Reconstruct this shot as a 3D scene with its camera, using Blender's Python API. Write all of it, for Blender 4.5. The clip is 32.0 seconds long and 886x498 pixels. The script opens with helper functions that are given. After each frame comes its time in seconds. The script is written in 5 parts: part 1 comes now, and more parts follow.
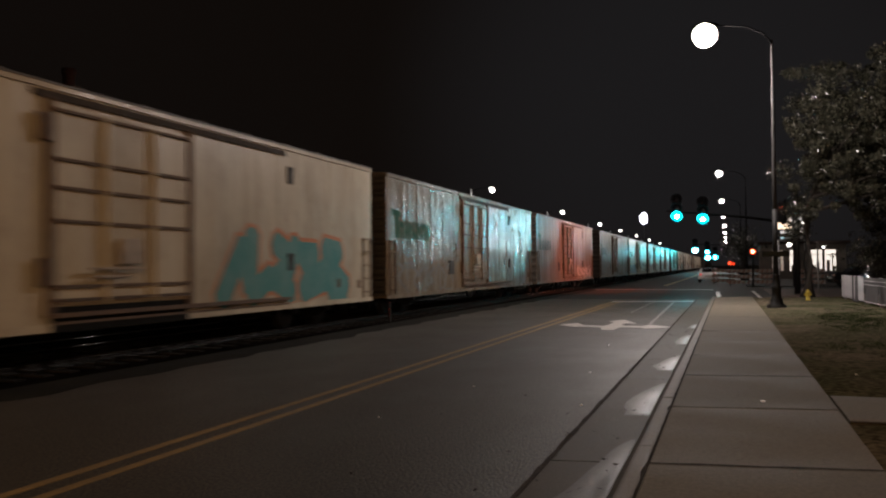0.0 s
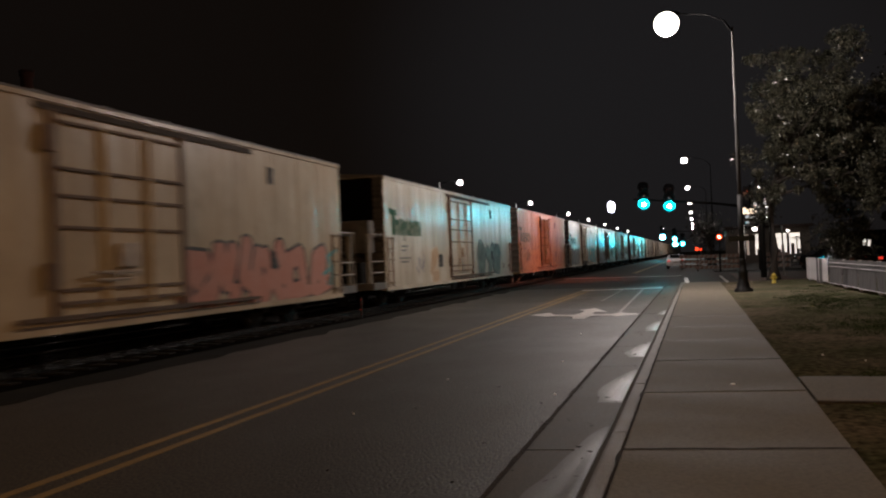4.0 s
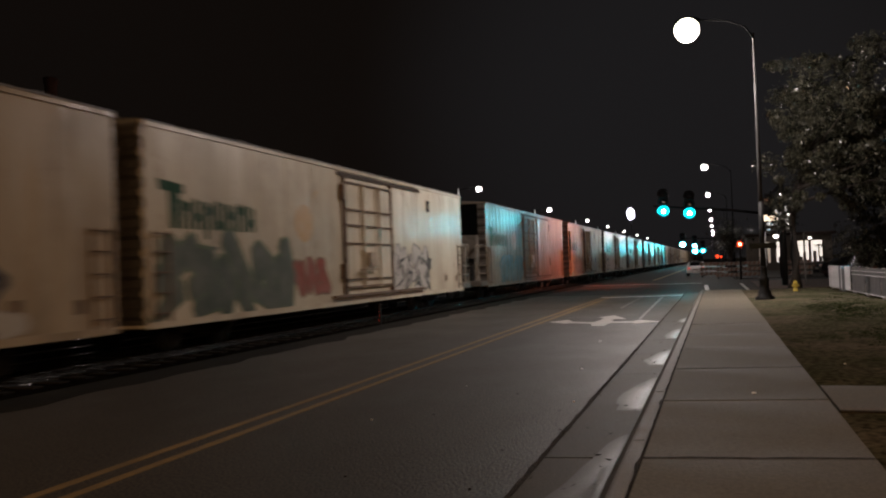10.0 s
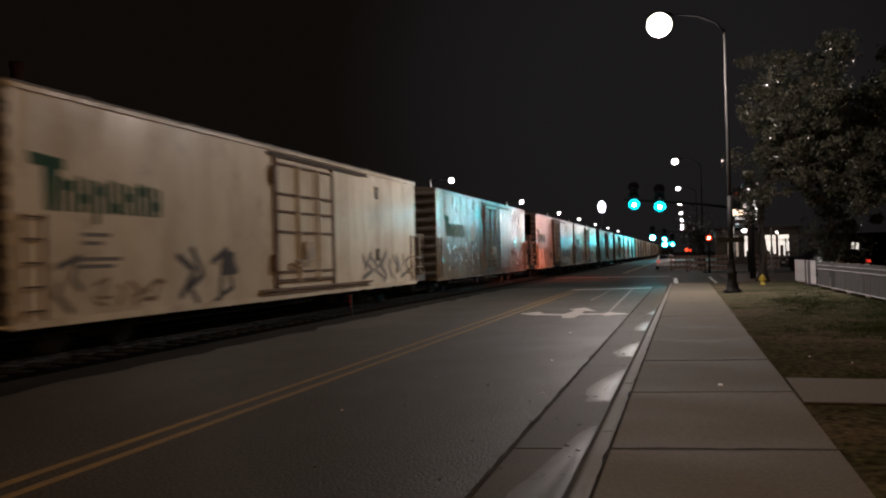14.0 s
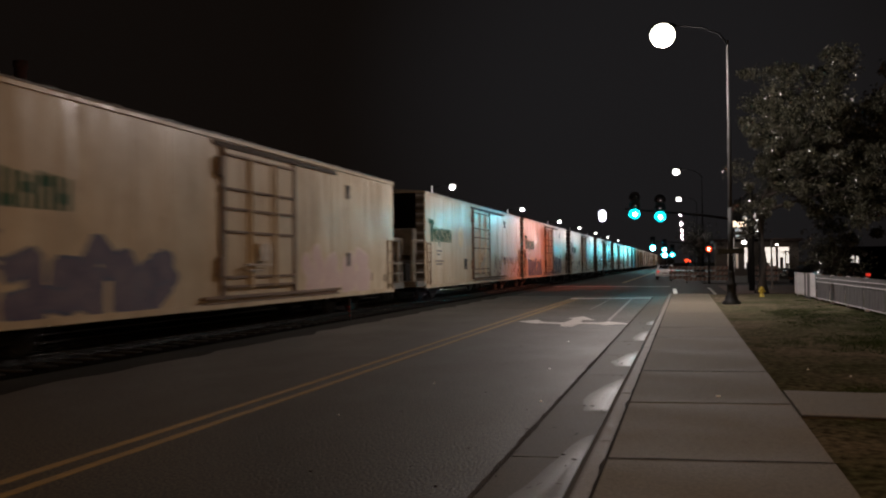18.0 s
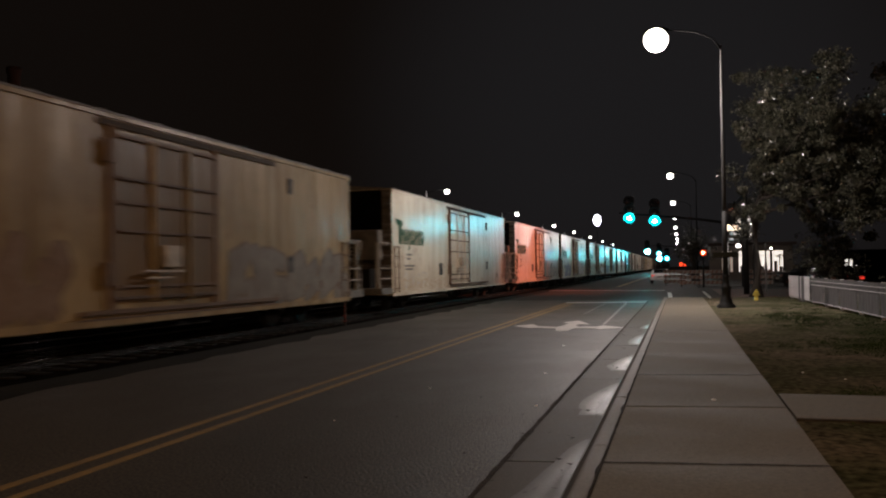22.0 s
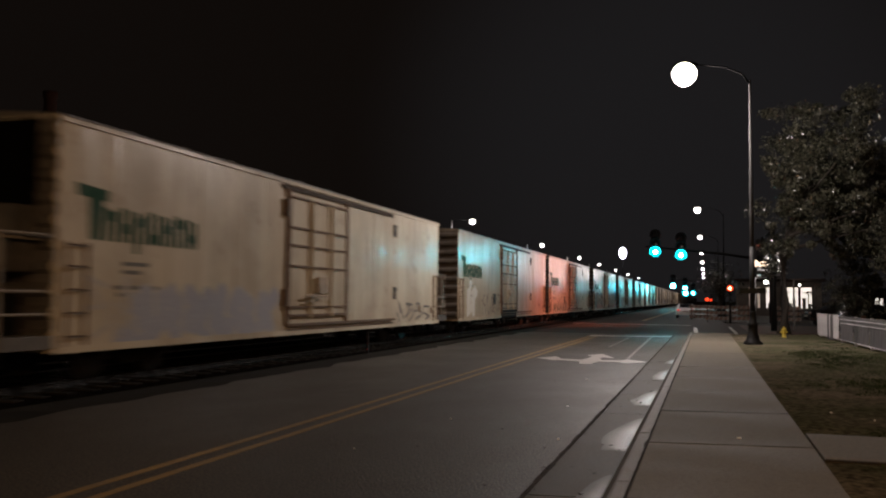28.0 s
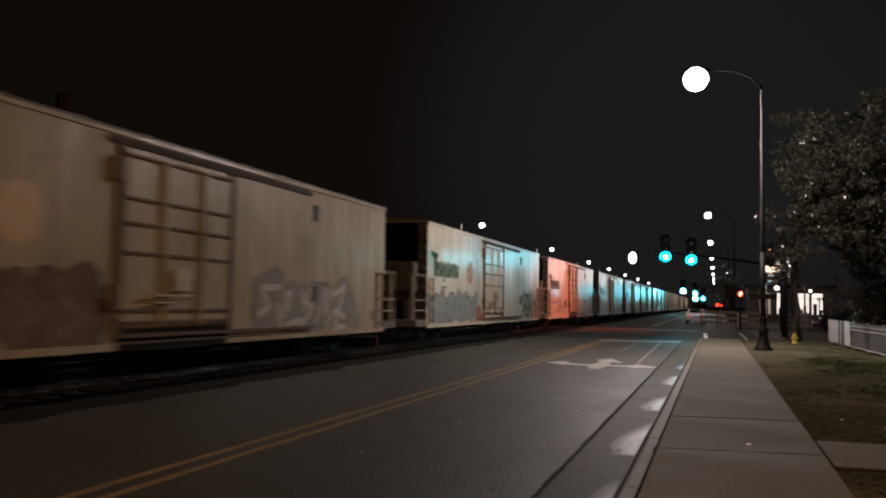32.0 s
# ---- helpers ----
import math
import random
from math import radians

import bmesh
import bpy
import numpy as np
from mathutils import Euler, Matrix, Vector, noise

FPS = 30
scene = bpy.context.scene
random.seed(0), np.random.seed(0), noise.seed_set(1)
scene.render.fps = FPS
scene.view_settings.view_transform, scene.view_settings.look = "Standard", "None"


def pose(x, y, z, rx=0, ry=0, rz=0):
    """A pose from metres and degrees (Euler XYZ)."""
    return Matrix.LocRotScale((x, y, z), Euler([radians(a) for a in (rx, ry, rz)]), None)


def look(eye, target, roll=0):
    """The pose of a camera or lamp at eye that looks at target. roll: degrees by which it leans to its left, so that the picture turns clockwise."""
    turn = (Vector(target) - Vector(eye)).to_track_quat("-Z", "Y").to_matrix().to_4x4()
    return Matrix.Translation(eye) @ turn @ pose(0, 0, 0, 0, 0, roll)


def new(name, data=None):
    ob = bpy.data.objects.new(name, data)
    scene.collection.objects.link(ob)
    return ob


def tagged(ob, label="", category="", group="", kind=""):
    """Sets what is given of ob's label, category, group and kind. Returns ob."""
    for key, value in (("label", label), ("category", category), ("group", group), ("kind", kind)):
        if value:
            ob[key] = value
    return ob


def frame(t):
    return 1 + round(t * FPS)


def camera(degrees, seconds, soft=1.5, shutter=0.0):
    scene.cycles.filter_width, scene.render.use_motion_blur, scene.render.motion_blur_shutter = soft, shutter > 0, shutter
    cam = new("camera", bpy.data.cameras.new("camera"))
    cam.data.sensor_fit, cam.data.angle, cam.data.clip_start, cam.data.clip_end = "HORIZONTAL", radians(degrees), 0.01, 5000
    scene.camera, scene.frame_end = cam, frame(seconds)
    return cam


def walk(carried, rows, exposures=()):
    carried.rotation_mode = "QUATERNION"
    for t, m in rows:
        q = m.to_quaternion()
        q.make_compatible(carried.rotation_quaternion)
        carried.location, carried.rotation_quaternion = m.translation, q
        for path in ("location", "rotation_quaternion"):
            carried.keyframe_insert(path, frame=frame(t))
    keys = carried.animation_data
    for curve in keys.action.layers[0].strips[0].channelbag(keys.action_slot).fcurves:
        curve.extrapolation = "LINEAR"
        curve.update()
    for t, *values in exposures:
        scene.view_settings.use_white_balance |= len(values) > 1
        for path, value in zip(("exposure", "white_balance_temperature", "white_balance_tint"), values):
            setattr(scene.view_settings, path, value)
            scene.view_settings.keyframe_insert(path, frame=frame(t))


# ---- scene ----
cam = camera(55.2, 32.0, soft=2.1, shutter=0.6)

# Night street beside a railway: a freight train of refrigerated box cars runs away along the track.
# x: across the road (to the right), y: along the road and track, z: up. Road surface at z = 0.

EYE = (0.0, 0.0, 1.52)
TURNS = (
    (0.0, 91.28, 0.58, 18.61),
    (0.5, 91.27, 1.15, 17.58),
    (1.0, 91.26, 1.38, 17.03),
    (1.5, 91.28, 1.50, 16.58),
    (2.0, 91.24, 1.97, 16.47),
    (2.5, 91.12, 2.13, 16.75),
    (3.0, 91.01, 2.21, 16.71),
    (3.5, 90.88, 2.28, 16.59),
    (5.5, 90.76, 2.66, 17.16),
    (6.0, 90.76, 3.02, 17.32),
    (6.5, 90.63, 2.38, 17.37),
    (7.0, 90.91, 2.14, 17.41),
    (7.5, 91.22, 2.35, 17.57),
    (8.0, 91.35, 2.23, 17.76),
    (8.5, 91.40, 2.18, 17.76),
    (9.0, 91.43, 2.07, 17.79),
    (9.5, 91.26, 2.03, 17.93),
    (10.0, 91.29, 2.07, 17.87),
    (10.5, 91.58, 1.93, 17.92),
    (11.0, 91.72, 1.84, 17.95),
    (11.5, 91.77, 1.49, 17.51),
    (12.0, 91.60, 1.11, 16.65),
    (12.5, 91.61, 1.31, 16.37),
    (13.0, 91.47, 1.54, 16.22),
    (13.5, 91.03, 1.62, 16.08),
    (14.0, 90.63, 1.58, 15.96),
    (14.5, 90.73, 1.33, 15.72),
    (16.5, 90.62, 0.79, 15.28),
    (17.0, 90.70, 0.77, 15.58),
    (17.5, 90.89, 0.69, 15.93),
    (18.0, 91.06, 0.57, 15.94),
    (18.5, 91.23, 0.73, 16.10),
    (19.0, 91.12, 0.85, 16.14),
    (19.5, 91.06, 0.85, 15.96),
    (20.0, 91.18, 0.82, 16.00),
    (20.5, 91.24, 0.86, 15.97),
    (21.0, 91.36, 0.92, 15.70),
    (21.5, 91.47, 0.87, 15.56),
    (22.0, 91.38, 0.81, 15.60),
    (22.5, 91.18, 0.86, 15.73),
    (23.0, 90.93, 0.98, 15.84),
    (23.5, 90.77, 1.12, 15.92),
    (24.0, 91.15, 0.93, 16.23),
    (24.5, 92.30, 0.22, 16.96),
    (25.0, 93.55, -0.80, 17.73),
    (25.5, 94.02, -1.76, 18.43),
    (26.0, 93.80, -1.73, 18.18),
    (26.5, 93.42, -1.39, 17.38),
    (28.5, 93.38, -0.41, 17.26),
    (29.0, 93.40, -0.60, 17.13),
    (29.5, 93.39, -0.63, 16.88),
    (30.0, 93.39, -0.64, 16.62),
    (30.5, 93.51, -0.95, 16.55),
    (31.0, 93.79, -1.19, 16.82),
    (31.5, 93.82, -1.08, 17.42),
    (32.0, 93.60, -0.91, 17.82),
)
walk(cam, [(t, pose(*EYE, rx, ry, rz)) for t, rx, ry, rz in TURNS])

# ---------------------------------------------------------------- light
world = bpy.data.worlds.new("night")
scene.world = world
world.use_nodes = True
world.node_tree.nodes["Background"].inputs[0].default_value = (0.0047, 0.0033, 0.0027, 1)
world.node_tree.nodes["Background"].inputs[1].default_value = 1.0
# the town's skyglow: hazy night sky, broadly lighter over the town centre up the road
wn, wl = world.node_tree.nodes, world.node_tree.links
sky_dir, sky_dot, sky_ease, sky_mix = wn.new("ShaderNodeTexCoord"), wn.new("ShaderNodeVectorMath"), wn.new("ShaderNodeMapRange"), wn.new("ShaderNodeMix")
sky_dot.operation = "DOT_PRODUCT"
sky_dot.inputs[1].default_value = Vector((-0.03, 1.0, 0.17)).normalized()
sky_ease.interpolation_type = "SMOOTHSTEP"
sky_ease.inputs["From Min"].default_value, sky_ease.inputs["From Max"].default_value = 0.925, 1.0
sky_mix.data_type = "RGBA"
sky_mix.inputs[6].default_value, sky_mix.inputs[7].default_value = (0.0045, 0.0032, 0.0026, 1), (0.0108, 0.0100, 0.0106, 1)
wl.new(sky_dir.outputs["Generated"], sky_dot.inputs[0])
wl.new(sky_dot.outputs["Value"], sky_ease.inputs["Value"])
wl.new(sky_ease.outputs["Result"], sky_mix.inputs["Factor"])
wl.new(sky_mix.outputs[2], wn["Background"].inputs[0])
scene.view_settings.exposure = 0.0

WARM, AMBER, SODIUM, WHITE, CYAN, RED = (1.0, 0.87, 0.82), (1.0, 0.56, 0.27), (1.0, 0.71, 0.42), (1.0, 0.95, 0.90), (0.0, 0.76, 1.0), (1.0, 0.20, 0.10)


def lamp(name, place, power, colour, radius=0.2, cone=0, aim=None):
    data = bpy.data.lights.new(name, "SPOT" if cone else "POINT")
    data.energy, data.color, data.shadow_soft_size = power, colour, radius
    if cone:
        data.spot_size, data.spot_blend = radians(cone), 0.6
    ob = new(name, data)
    ob.matrix_basis = look(place, aim) if aim else Matrix.Translation(place)
    return ob


LAMP_Y = (-58.0, -16.0, 29.5, 74.6, 107.0, 140.0, 175.0, 212.0, 250.0, 290.0)   # right-hand row
LEFT_LAMP_Y = (79.2, 116.0, 152.0, 182.0, 216.0, 252.0, 292.0)                    # row beyond the track
LAMP_Z = 9.15
for ly, power in ((-16.0, 2700), (29.5, 4100), (74.6, 850), (107.0, 700), (140.0, 2000), (175.0, 2300), (212.0, 3400), (250.0, 4500), (290.0, 5500)):
    lamp("street_light", (-0.6, ly, LAMP_Z - 0.55), power, SODIUM if ly < 0 else WARM, 0.16)
for ly in LEFT_LAMP_Y[:3]:
    lamp("street_light", (-21.6, ly, LAMP_Z - 0.55), 1300, WHITE, 0.16)
# added lamp out of view behind, lights the sides of the near cars
FILL_FAR = (22.0, -28.0, 8.2)
# added lamp out of view, brightens the near sidewalk and verge
FILL_NEAR = (7.5, -8.0, 7.6)
lamp("lot_light", FILL_NEAR, 2500, AMBER, 0.2)
lamp("flood_light", FILL_FAR, 8300, AMBER, 0.3, 54, (-9.4, 16.0, 1.5))
SIGNAL_Y = 62.0
GREEN = ((-3.38, SIGNAL_Y, 4.96), (-1.63, SIGNAL_Y, 4.72))
for gx, gy, gz in GREEN:
    lamp("signal_light", (gx, gy - 0.40, gz), 480, CYAN, 0.16, 28, (gx - (6.0 if gx < -2 else 7.7), gy - 25.5, gz - 1.9))
lamp("signal_light", (GREEN[1][0], SIGNAL_Y - 0.45, GREEN[1][2]), 1000, CYAN, 0.14, 8, (-2.3, 38.5, 0))
lamp("signal_light", (-5.5, 169.3, 4.3), 2800, CYAN, 0.2, 150, (-7, 120, 2.0))
RED_HEADS = ((3.2, 53.0, 5.0), (3.2, 56.5, 5.0))
for gx, gy, gz in RED_HEADS:
    lamp("signal_light", (gx - 0.42, gy, gz), 4600, RED, 0.14, 72, (gx - 12, gy - 1.0, gz - 1.4))

SHOP_LIGHT = (6.3, 91.6, 5.3)      # lamp over the shop corner
lamp("shop_light", SHOP_LIGHT, 260, WHITE, 0.15)
YARD = (-24.0, 27.4, 1.9)     # low lamp beyond the track, seen as a gleam on the rails
lamp("yard_light", YARD, 20, WARM, 0.2)

# ---------------------------------------------------------------- materials


def material(name, colour, rough=0.6, spread=0.25, size=3.0, bump=0.15, metal=0.0, other=None, stretch=(1, 1, 1),
             wet=0.0, grain=90.0, tint=0.0, spec=0.5, speck=0.0, vary=0.1):
    """A surface with a broad stain, a fine grain and a relief. other: the colour of the stains. wet: share with a low roughness."""
    m = bpy.data.materials.new(name)
    m.use_nodes = True
    n, l = m.node_tree.nodes, m.node_tree.links
    b = n["Principled BSDF"]
    tc, mp = n.new("ShaderNodeTexCoord"), n.new("ShaderNodeMapping")
    mp.inputs["Scale"].default_value = stretch
    l.new(tc.outputs["Object"], mp.inputs["Vector"])
    big, fine = n.new("ShaderNodeTexNoise"), n.new("ShaderNodeTexNoise")
    big.inputs["Scale"].default_value, big.inputs["Detail"].default_value = size, 5
    big.inputs["Roughness"].default_value = 0.62
    fine.inputs["Scale"].default_value, fine.inputs["Detail"].default_value = grain, 3
    for t in (big, fine):
        l.new(mp.outputs["Vector"], t.inputs["Vector"])
    ramp = n.new("ShaderNodeValToRGB")
    dark = other or tuple(c * (1 - spread * 1.6) for c in colour)
    ramp.color_ramp.elements[0].position, ramp.color_ramp.elements[1].position = 0.32, 0.66
    ramp.color_ramp.elements[0].color, ramp.color_ramp.elements[1].color = (*dark, 1), (*colour, 1)
    l.new(big.outputs["Fac"], ramp.inputs["Fac"])
    mix = n.new("ShaderNodeMix")
    mix.data_type, mix.blend_type = "RGBA", "MULTIPLY"
    mix.inputs["Factor"].default_value = min(1, spread * 1.6)
    l.new(ramp.outputs["Color"], mix.inputs[6])
    if speck:
        hard = n.new("ShaderNodeMapRange")
        hard.inputs["From Min"].default_value, hard.inputs["From Max"].default_value = 0.5 - speck, 0.5 + speck
        l.new(fine.outputs["Fac"], hard.inputs["Value"])
        l.new(hard.outputs["Result"], mix.inputs[7])
    else:
        l.new(fine.outputs["Fac"], mix.inputs[7])
    last = mix.outputs[2]
    gain = n.new("ShaderNodeHueSaturation")
    gain.inputs["Value"].default_value = 1 + min(1, spread * 1.6) * 0.9
    l.new(last, gain.inputs["Color"])
    last = gain.outputs["Color"]
    if tint:
        info, rng = n.new("ShaderNodeObjectInfo"), n.new("ShaderNodeMapRange")
        rng.inputs["To Min"].default_value, rng.inputs["To Max"].default_value = (1 - tint) * gain.inputs["Value"].default_value, (1 + tint) * gain.inputs["Value"].default_value
        l.new(info.outputs["Random"], rng.inputs["Value"])
        l.new(rng.outputs["Result"], gain.inputs["Value"])
    l.new(last, b.inputs["Base Color"])
    b.inputs["Metallic"].default_value = metal
    b.inputs["Specular IOR Level"].default_value = spec
    rr = n.new("ShaderNodeMapRange")
    rr.inputs["From Min"].default_value, rr.inputs["From Max"].default_value = 0.38, 0.62
    rr.inputs["To Min"].default_value, rr.inputs["To Max"].default_value = max(0.03, rough - vary - wet), min(1, rough + vary)
    l.new(big.outputs["Fac"], rr.inputs["Value"])
    l.new(rr.outputs["Result"], b.inputs["Roughness"])
    if bump:
        bp = n.new("ShaderNodeBump")
        bp.inputs["Strength"].default_value, bp.inputs["Distance"].default_value = bump, 0.01
        l.new(fine.outputs["Fac"], bp.inputs["Height"])
        l.new(bp.outputs["Normal"], b.inputs["Normal"])
    return m


def glow(name, colour, strength):
    m = bpy.data.materials.new(name)
    m.use_nodes = True
    b = m.node_tree.nodes["Principled BSDF"]
    b.inputs["Base Color"].default_value = (*colour, 1)
    b.inputs["Emission Color"].default_value = (*colour, 1)
    b.inputs["Emission Strength"].default_value = strength
    b.inputs["Roughness"].default_value = 0.3
    return m


def car_paint(name, colour, dirt, rust=0.35, gloss=0.36, coat=0.50, sag=0.05, haze=0.19, warp=0.065):
    """White wagon enamel: vertical run-off streaks, grime towards no special place, rust blooms, wavy sheet metal."""
    m = bpy.data.materials.new(name)
    m.use_nodes = True
    n, l = m.node_tree.nodes, m.node_tree.links
    b = n["Principled BSDF"]
    tc = n.new("ShaderNodeTexCoord")
    info = n.new("ShaderNodeObjectInfo")
    shift = n.new("ShaderNodeVectorMath")
    shift.operation = "MULTIPLY_ADD"
    shift.inputs[1].default_value = (1, 1, 1)
    sc = n.new("ShaderNodeCombineXYZ")
    mul = n.new("ShaderNodeMath")
    mul.operation, mul.inputs[1].default_value = "MULTIPLY", 300.0
    l.new(info.outputs["Random"], mul.inputs[0])
    l.new(mul.outputs[0], sc.inputs["Y"])
    l.new(tc.outputs["Object"], shift.inputs[0])
    l.new(sc.outputs[0], shift.inputs[2])

    def tex(scale, vec, detail=5, rough=0.6):
        mp, t = n.new("ShaderNodeMapping"), n.new("ShaderNodeTexNoise")
        mp.inputs["Scale"].default_value = vec
        t.inputs["Scale"].default_value, t.inputs["Detail"].default_value, t.inputs["Roughness"].default_value = scale, detail, rough
        l.new(shift.outputs[0], mp.inputs["Vector"])
        l.new(mp.outputs["Vector"], t.inputs["Vector"])
        return t

    def ramp(source, lo, hi, c0, c1):
        r = n.new("ShaderNodeValToRGB")
        r.color_ramp.elements[0].position, r.color_ramp.elements[1].position = lo, hi
        r.color_ramp.elements[0].color, r.color_ramp.elements[1].color = (*c0, 1), (*c1, 1)
        l.new(source.outputs["Fac"], r.inputs["Fac"])
        return r.outputs["Color"]

    def mixed(fac, a, c):
        x = n.new("ShaderNodeMix")
        x.data_type = "RGBA"
        l.new(fac, x.inputs["Factor"])
        l.new(a, x.inputs[6])
        if isinstance(c, tuple):
            x.inputs[7].default_value = (*c, 1)
        else:
            l.new(c, x.inputs[7])
        return x.outputs[2]

    streak, patch, blot = tex(1.6, (1, 1.0, 0.10)), tex(0.55, (1, 1, 1)), tex(2.2, (1, 1, 0.7), 8, 0.7)
    base = ramp(streak, 0.27, 0.72, dirt, colour)
    wash = ramp(patch, 0.44, 0.66, (0, 0, 0), (0.70, 0.70, 0.70))
    base = mixed(wash, base, tuple(c * 0.72 for c in dirt))
    spots = ramp(blot, 0.575, 0.72, (0, 0, 0), (rust, rust, rust))
    base = mixed(spots, base, (0.12, 0.055, 0.025))
    l.new(base, b.inputs["Base Color"])
    b.inputs["Specular IOR Level"].default_value = 0.12
    wave = tex(1.9, (1, 1.25, 0.30), 2, 0.45)
    dents = tex(7.0, (1, 1, 0.6), 3, 0.5)
    add = n.new("ShaderNodeMath")
    add.operation, add.inputs[1].default_value = "MULTIPLY_ADD", 0.10
    l.new(dents.outputs["Fac"], add.inputs[0])
    l.new(wave.outputs["Fac"], add.inputs[2])
    bp = n.new("ShaderNodeBump")
    bp.inputs["Strength"].default_value, bp.inputs["Distance"].default_value = 0.75, 0.06
    l.new(add.outputs[0], bp.inputs["Height"])
    l.new(bp.outputs["Normal"], b.inputs["Normal"])
    b.inputs["Coat Roughness"].default_value = haze
    shine = n.new("ShaderNodeMapRange")
    shine.inputs["From Min"].default_value, shine.inputs["From Max"].default_value = 0.40, 0.60
    shine.inputs["To Min"].default_value, shine.inputs["To Max"].default_value = coat, coat * 0.35
    l.new(patch.outputs["Fac"], shine.inputs["Value"])
    l.new(shine.outputs["Result"], b.inputs["Coat Weight"])
    ripple = n.new("ShaderNodeBump")
    ripple.inputs["Strength"].default_value, ripple.inputs["Distance"].default_value = 0.8, warp
    l.new(tex(2.0, (1, 1.2, sag), 2, 0.5).outputs["Fac"], ripple.inputs["Height"])
    l.new(ripple.outputs["Normal"], b.inputs["Coat Normal"])
    rr = n.new("ShaderNodeMapRange")
    rr.inputs["From Min"].default_value, rr.inputs["From Max"].default_value = 0.35, 0.65
    rr.inputs["To Min"].default_value, rr.inputs["To Max"].default_value = gloss + 0.20, gloss
    l.new(streak.outputs["Fac"], rr.inputs["Value"])
    l.new(rr.outputs["Result"], b.inputs["Roughness"])
    return m


PAINT = {
    "white": car_paint("white_enamel", (0.518, 0.458, 0.353), (0.402, 0.337, 0.245), 0.5),
    "cream": car_paint("cream_enamel", (0.431, 0.355, 0.250), (0.324, 0.249, 0.162)),
    "tan": car_paint("stained_tan_enamel", (0.190, 0.152, 0.106), (0.118, 0.090, 0.059), 0.6, coat=0.4),
    "dull": car_paint("dulled_white_enamel", (0.385, 0.333, 0.256), (0.285, 0.236, 0.172), 0.5, coat=0.6),
    "beige": car_paint("beige_enamel", (0.350, 0.283, 0.198), (0.255, 0.197, 0.130), 0.45),
    "yellow": car_paint("yellowed_enamel", (0.292, 0.214, 0.112), (0.168, 0.113, 0.052), 0.6, coat=0.3),
    "brown": car_paint("grimy_brown_enamel", (0.150, 0.099, 0.052), (0.090, 0.056, 0.026), 0.7, coat=0.05),
    "grey": car_paint("dull_grey_enamel", (0.160, 0.112, 0.066), (0.104, 0.071, 0.040), 0.3, 0.28, coat=0.85, sag=0.8, haze=0.15, warp=0.14),
}
M_ASPHALT = material("damp_asphalt", (0.034, 0.0265, 0.0165), 0.62, 0.70, 0.5, 0.75, wet=0.0, grain=44, other=(0.023, 0.019, 0.013), speck=0.09, vary=0.05, stretch=(1, 0.6, 1), spec=0.66)
M_OLDROAD = material("older_dry_asphalt", (0.046, 0.040, 0.034), 0.8, 0.4, 0.4, 0.5, grain=30, other=(0.036, 0.031, 0.027), spec=0.18, vary=0.05)
M_CONCRETE = material("sidewalk_concrete", (0.150, 0.129, 0.095), 0.82, 0.26, 0.9, 0.5, stretch=(0.6, 1.0, 1), vary=0.06, wet=0.03, grain=55, tint=0.07, other=(0.122, 0.107, 0.083), speck=0.3, spec=0.12)
M_KERB = material("kerb_concrete", (0.145, 0.126, 0.100), 0.7, 0.30, 2.5, 0.5, grain=60, tint=0.08)
M_GUTTER = material("damp_gutter_concrete", (0.062, 0.053, 0.037), 0.66, 0.30, 1.2, 0.15, wet=0.02, grain=60, tint=0.10, vary=0.03, stretch=(1, 0.35, 1), spec=0.16)
M_EARTH = material("earth_and_thin_grass", (0.128, 0.104, 0.076), 0.95, 0.46, 0.40, 0.9, other=(0.036, 0.044, 0.019), grain=13, spec=0.0, speck=0.2)
M_GRASS = material("short_grass", (0.046, 0.070, 0.026), 0.95, 0.4, 6.0, 0.3, tint=0.2, spec=0.0)
M_BALLAST = material("oily_ballast", (0.012, 0.010, 0.009), 0.95, 0.5, 1.5, 1.0, grain=22, spec=0.0)
M_RAIL = material("polished_rail", (0.62, 0.60, 0.58), 0.17, 0.05, 4, 0.0, metal=1.0, vary=0.07, stretch=(1, 0.25, 1))
M_TIE = material("creosoted_tie", (0.014, 0.011, 0.009), 0.95, 0.4, 3, 0.6, tint=0.3, spec=0.1)
M_YELLOW = material("worn_yellow_paint", (0.28, 0.182, 0.066), 0.7, 0.3, 5, 0.3, other=(0.15, 0.102, 0.044))
M_WHITE_LINE = material("worn_white_paint", (0.52, 0.49, 0.46), 0.5, 0.25, 4, 0.3, other=(0.32, 0.30, 0.28))
M_FAINT = material("nearly_worn_off_white_paint", (0.19, 0.175, 0.16), 0.5, 0.3, 5, 0.3, other=(0.10, 0.09, 0.08))
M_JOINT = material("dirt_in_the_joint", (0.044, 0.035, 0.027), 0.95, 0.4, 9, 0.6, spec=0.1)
M_DARKMETAL = material("black_painted_metal", (0.007, 0.007, 0.007), 0.6, 0.3, 5, 0.1, spec=0.25)
M_POLE = material("grey_steel_pole", (0.026, 0.025, 0.025), 0.7, 0.2, 5, 0.05, spec=0.2)
M_HOUSING = material("dull_black_signal_housing", (0.020, 0.020, 0.021), 0.8, 0.2, 5, 0.0, spec=0.2)
M_ARM = material("matt_black_arm", (0.003, 0.003, 0.003), 0.9, 0.2, 5, 0.0, spec=0.0)
M_END = material("grimy_end_steel", (0.070, 0.057, 0.045), 0.7, 0.4, 1.5, 0.2, tint=0.35)
M_ROOF = material("weathered_roof", (0.085, 0.073, 0.060), 0.7, 0.3, 2, 0.1)
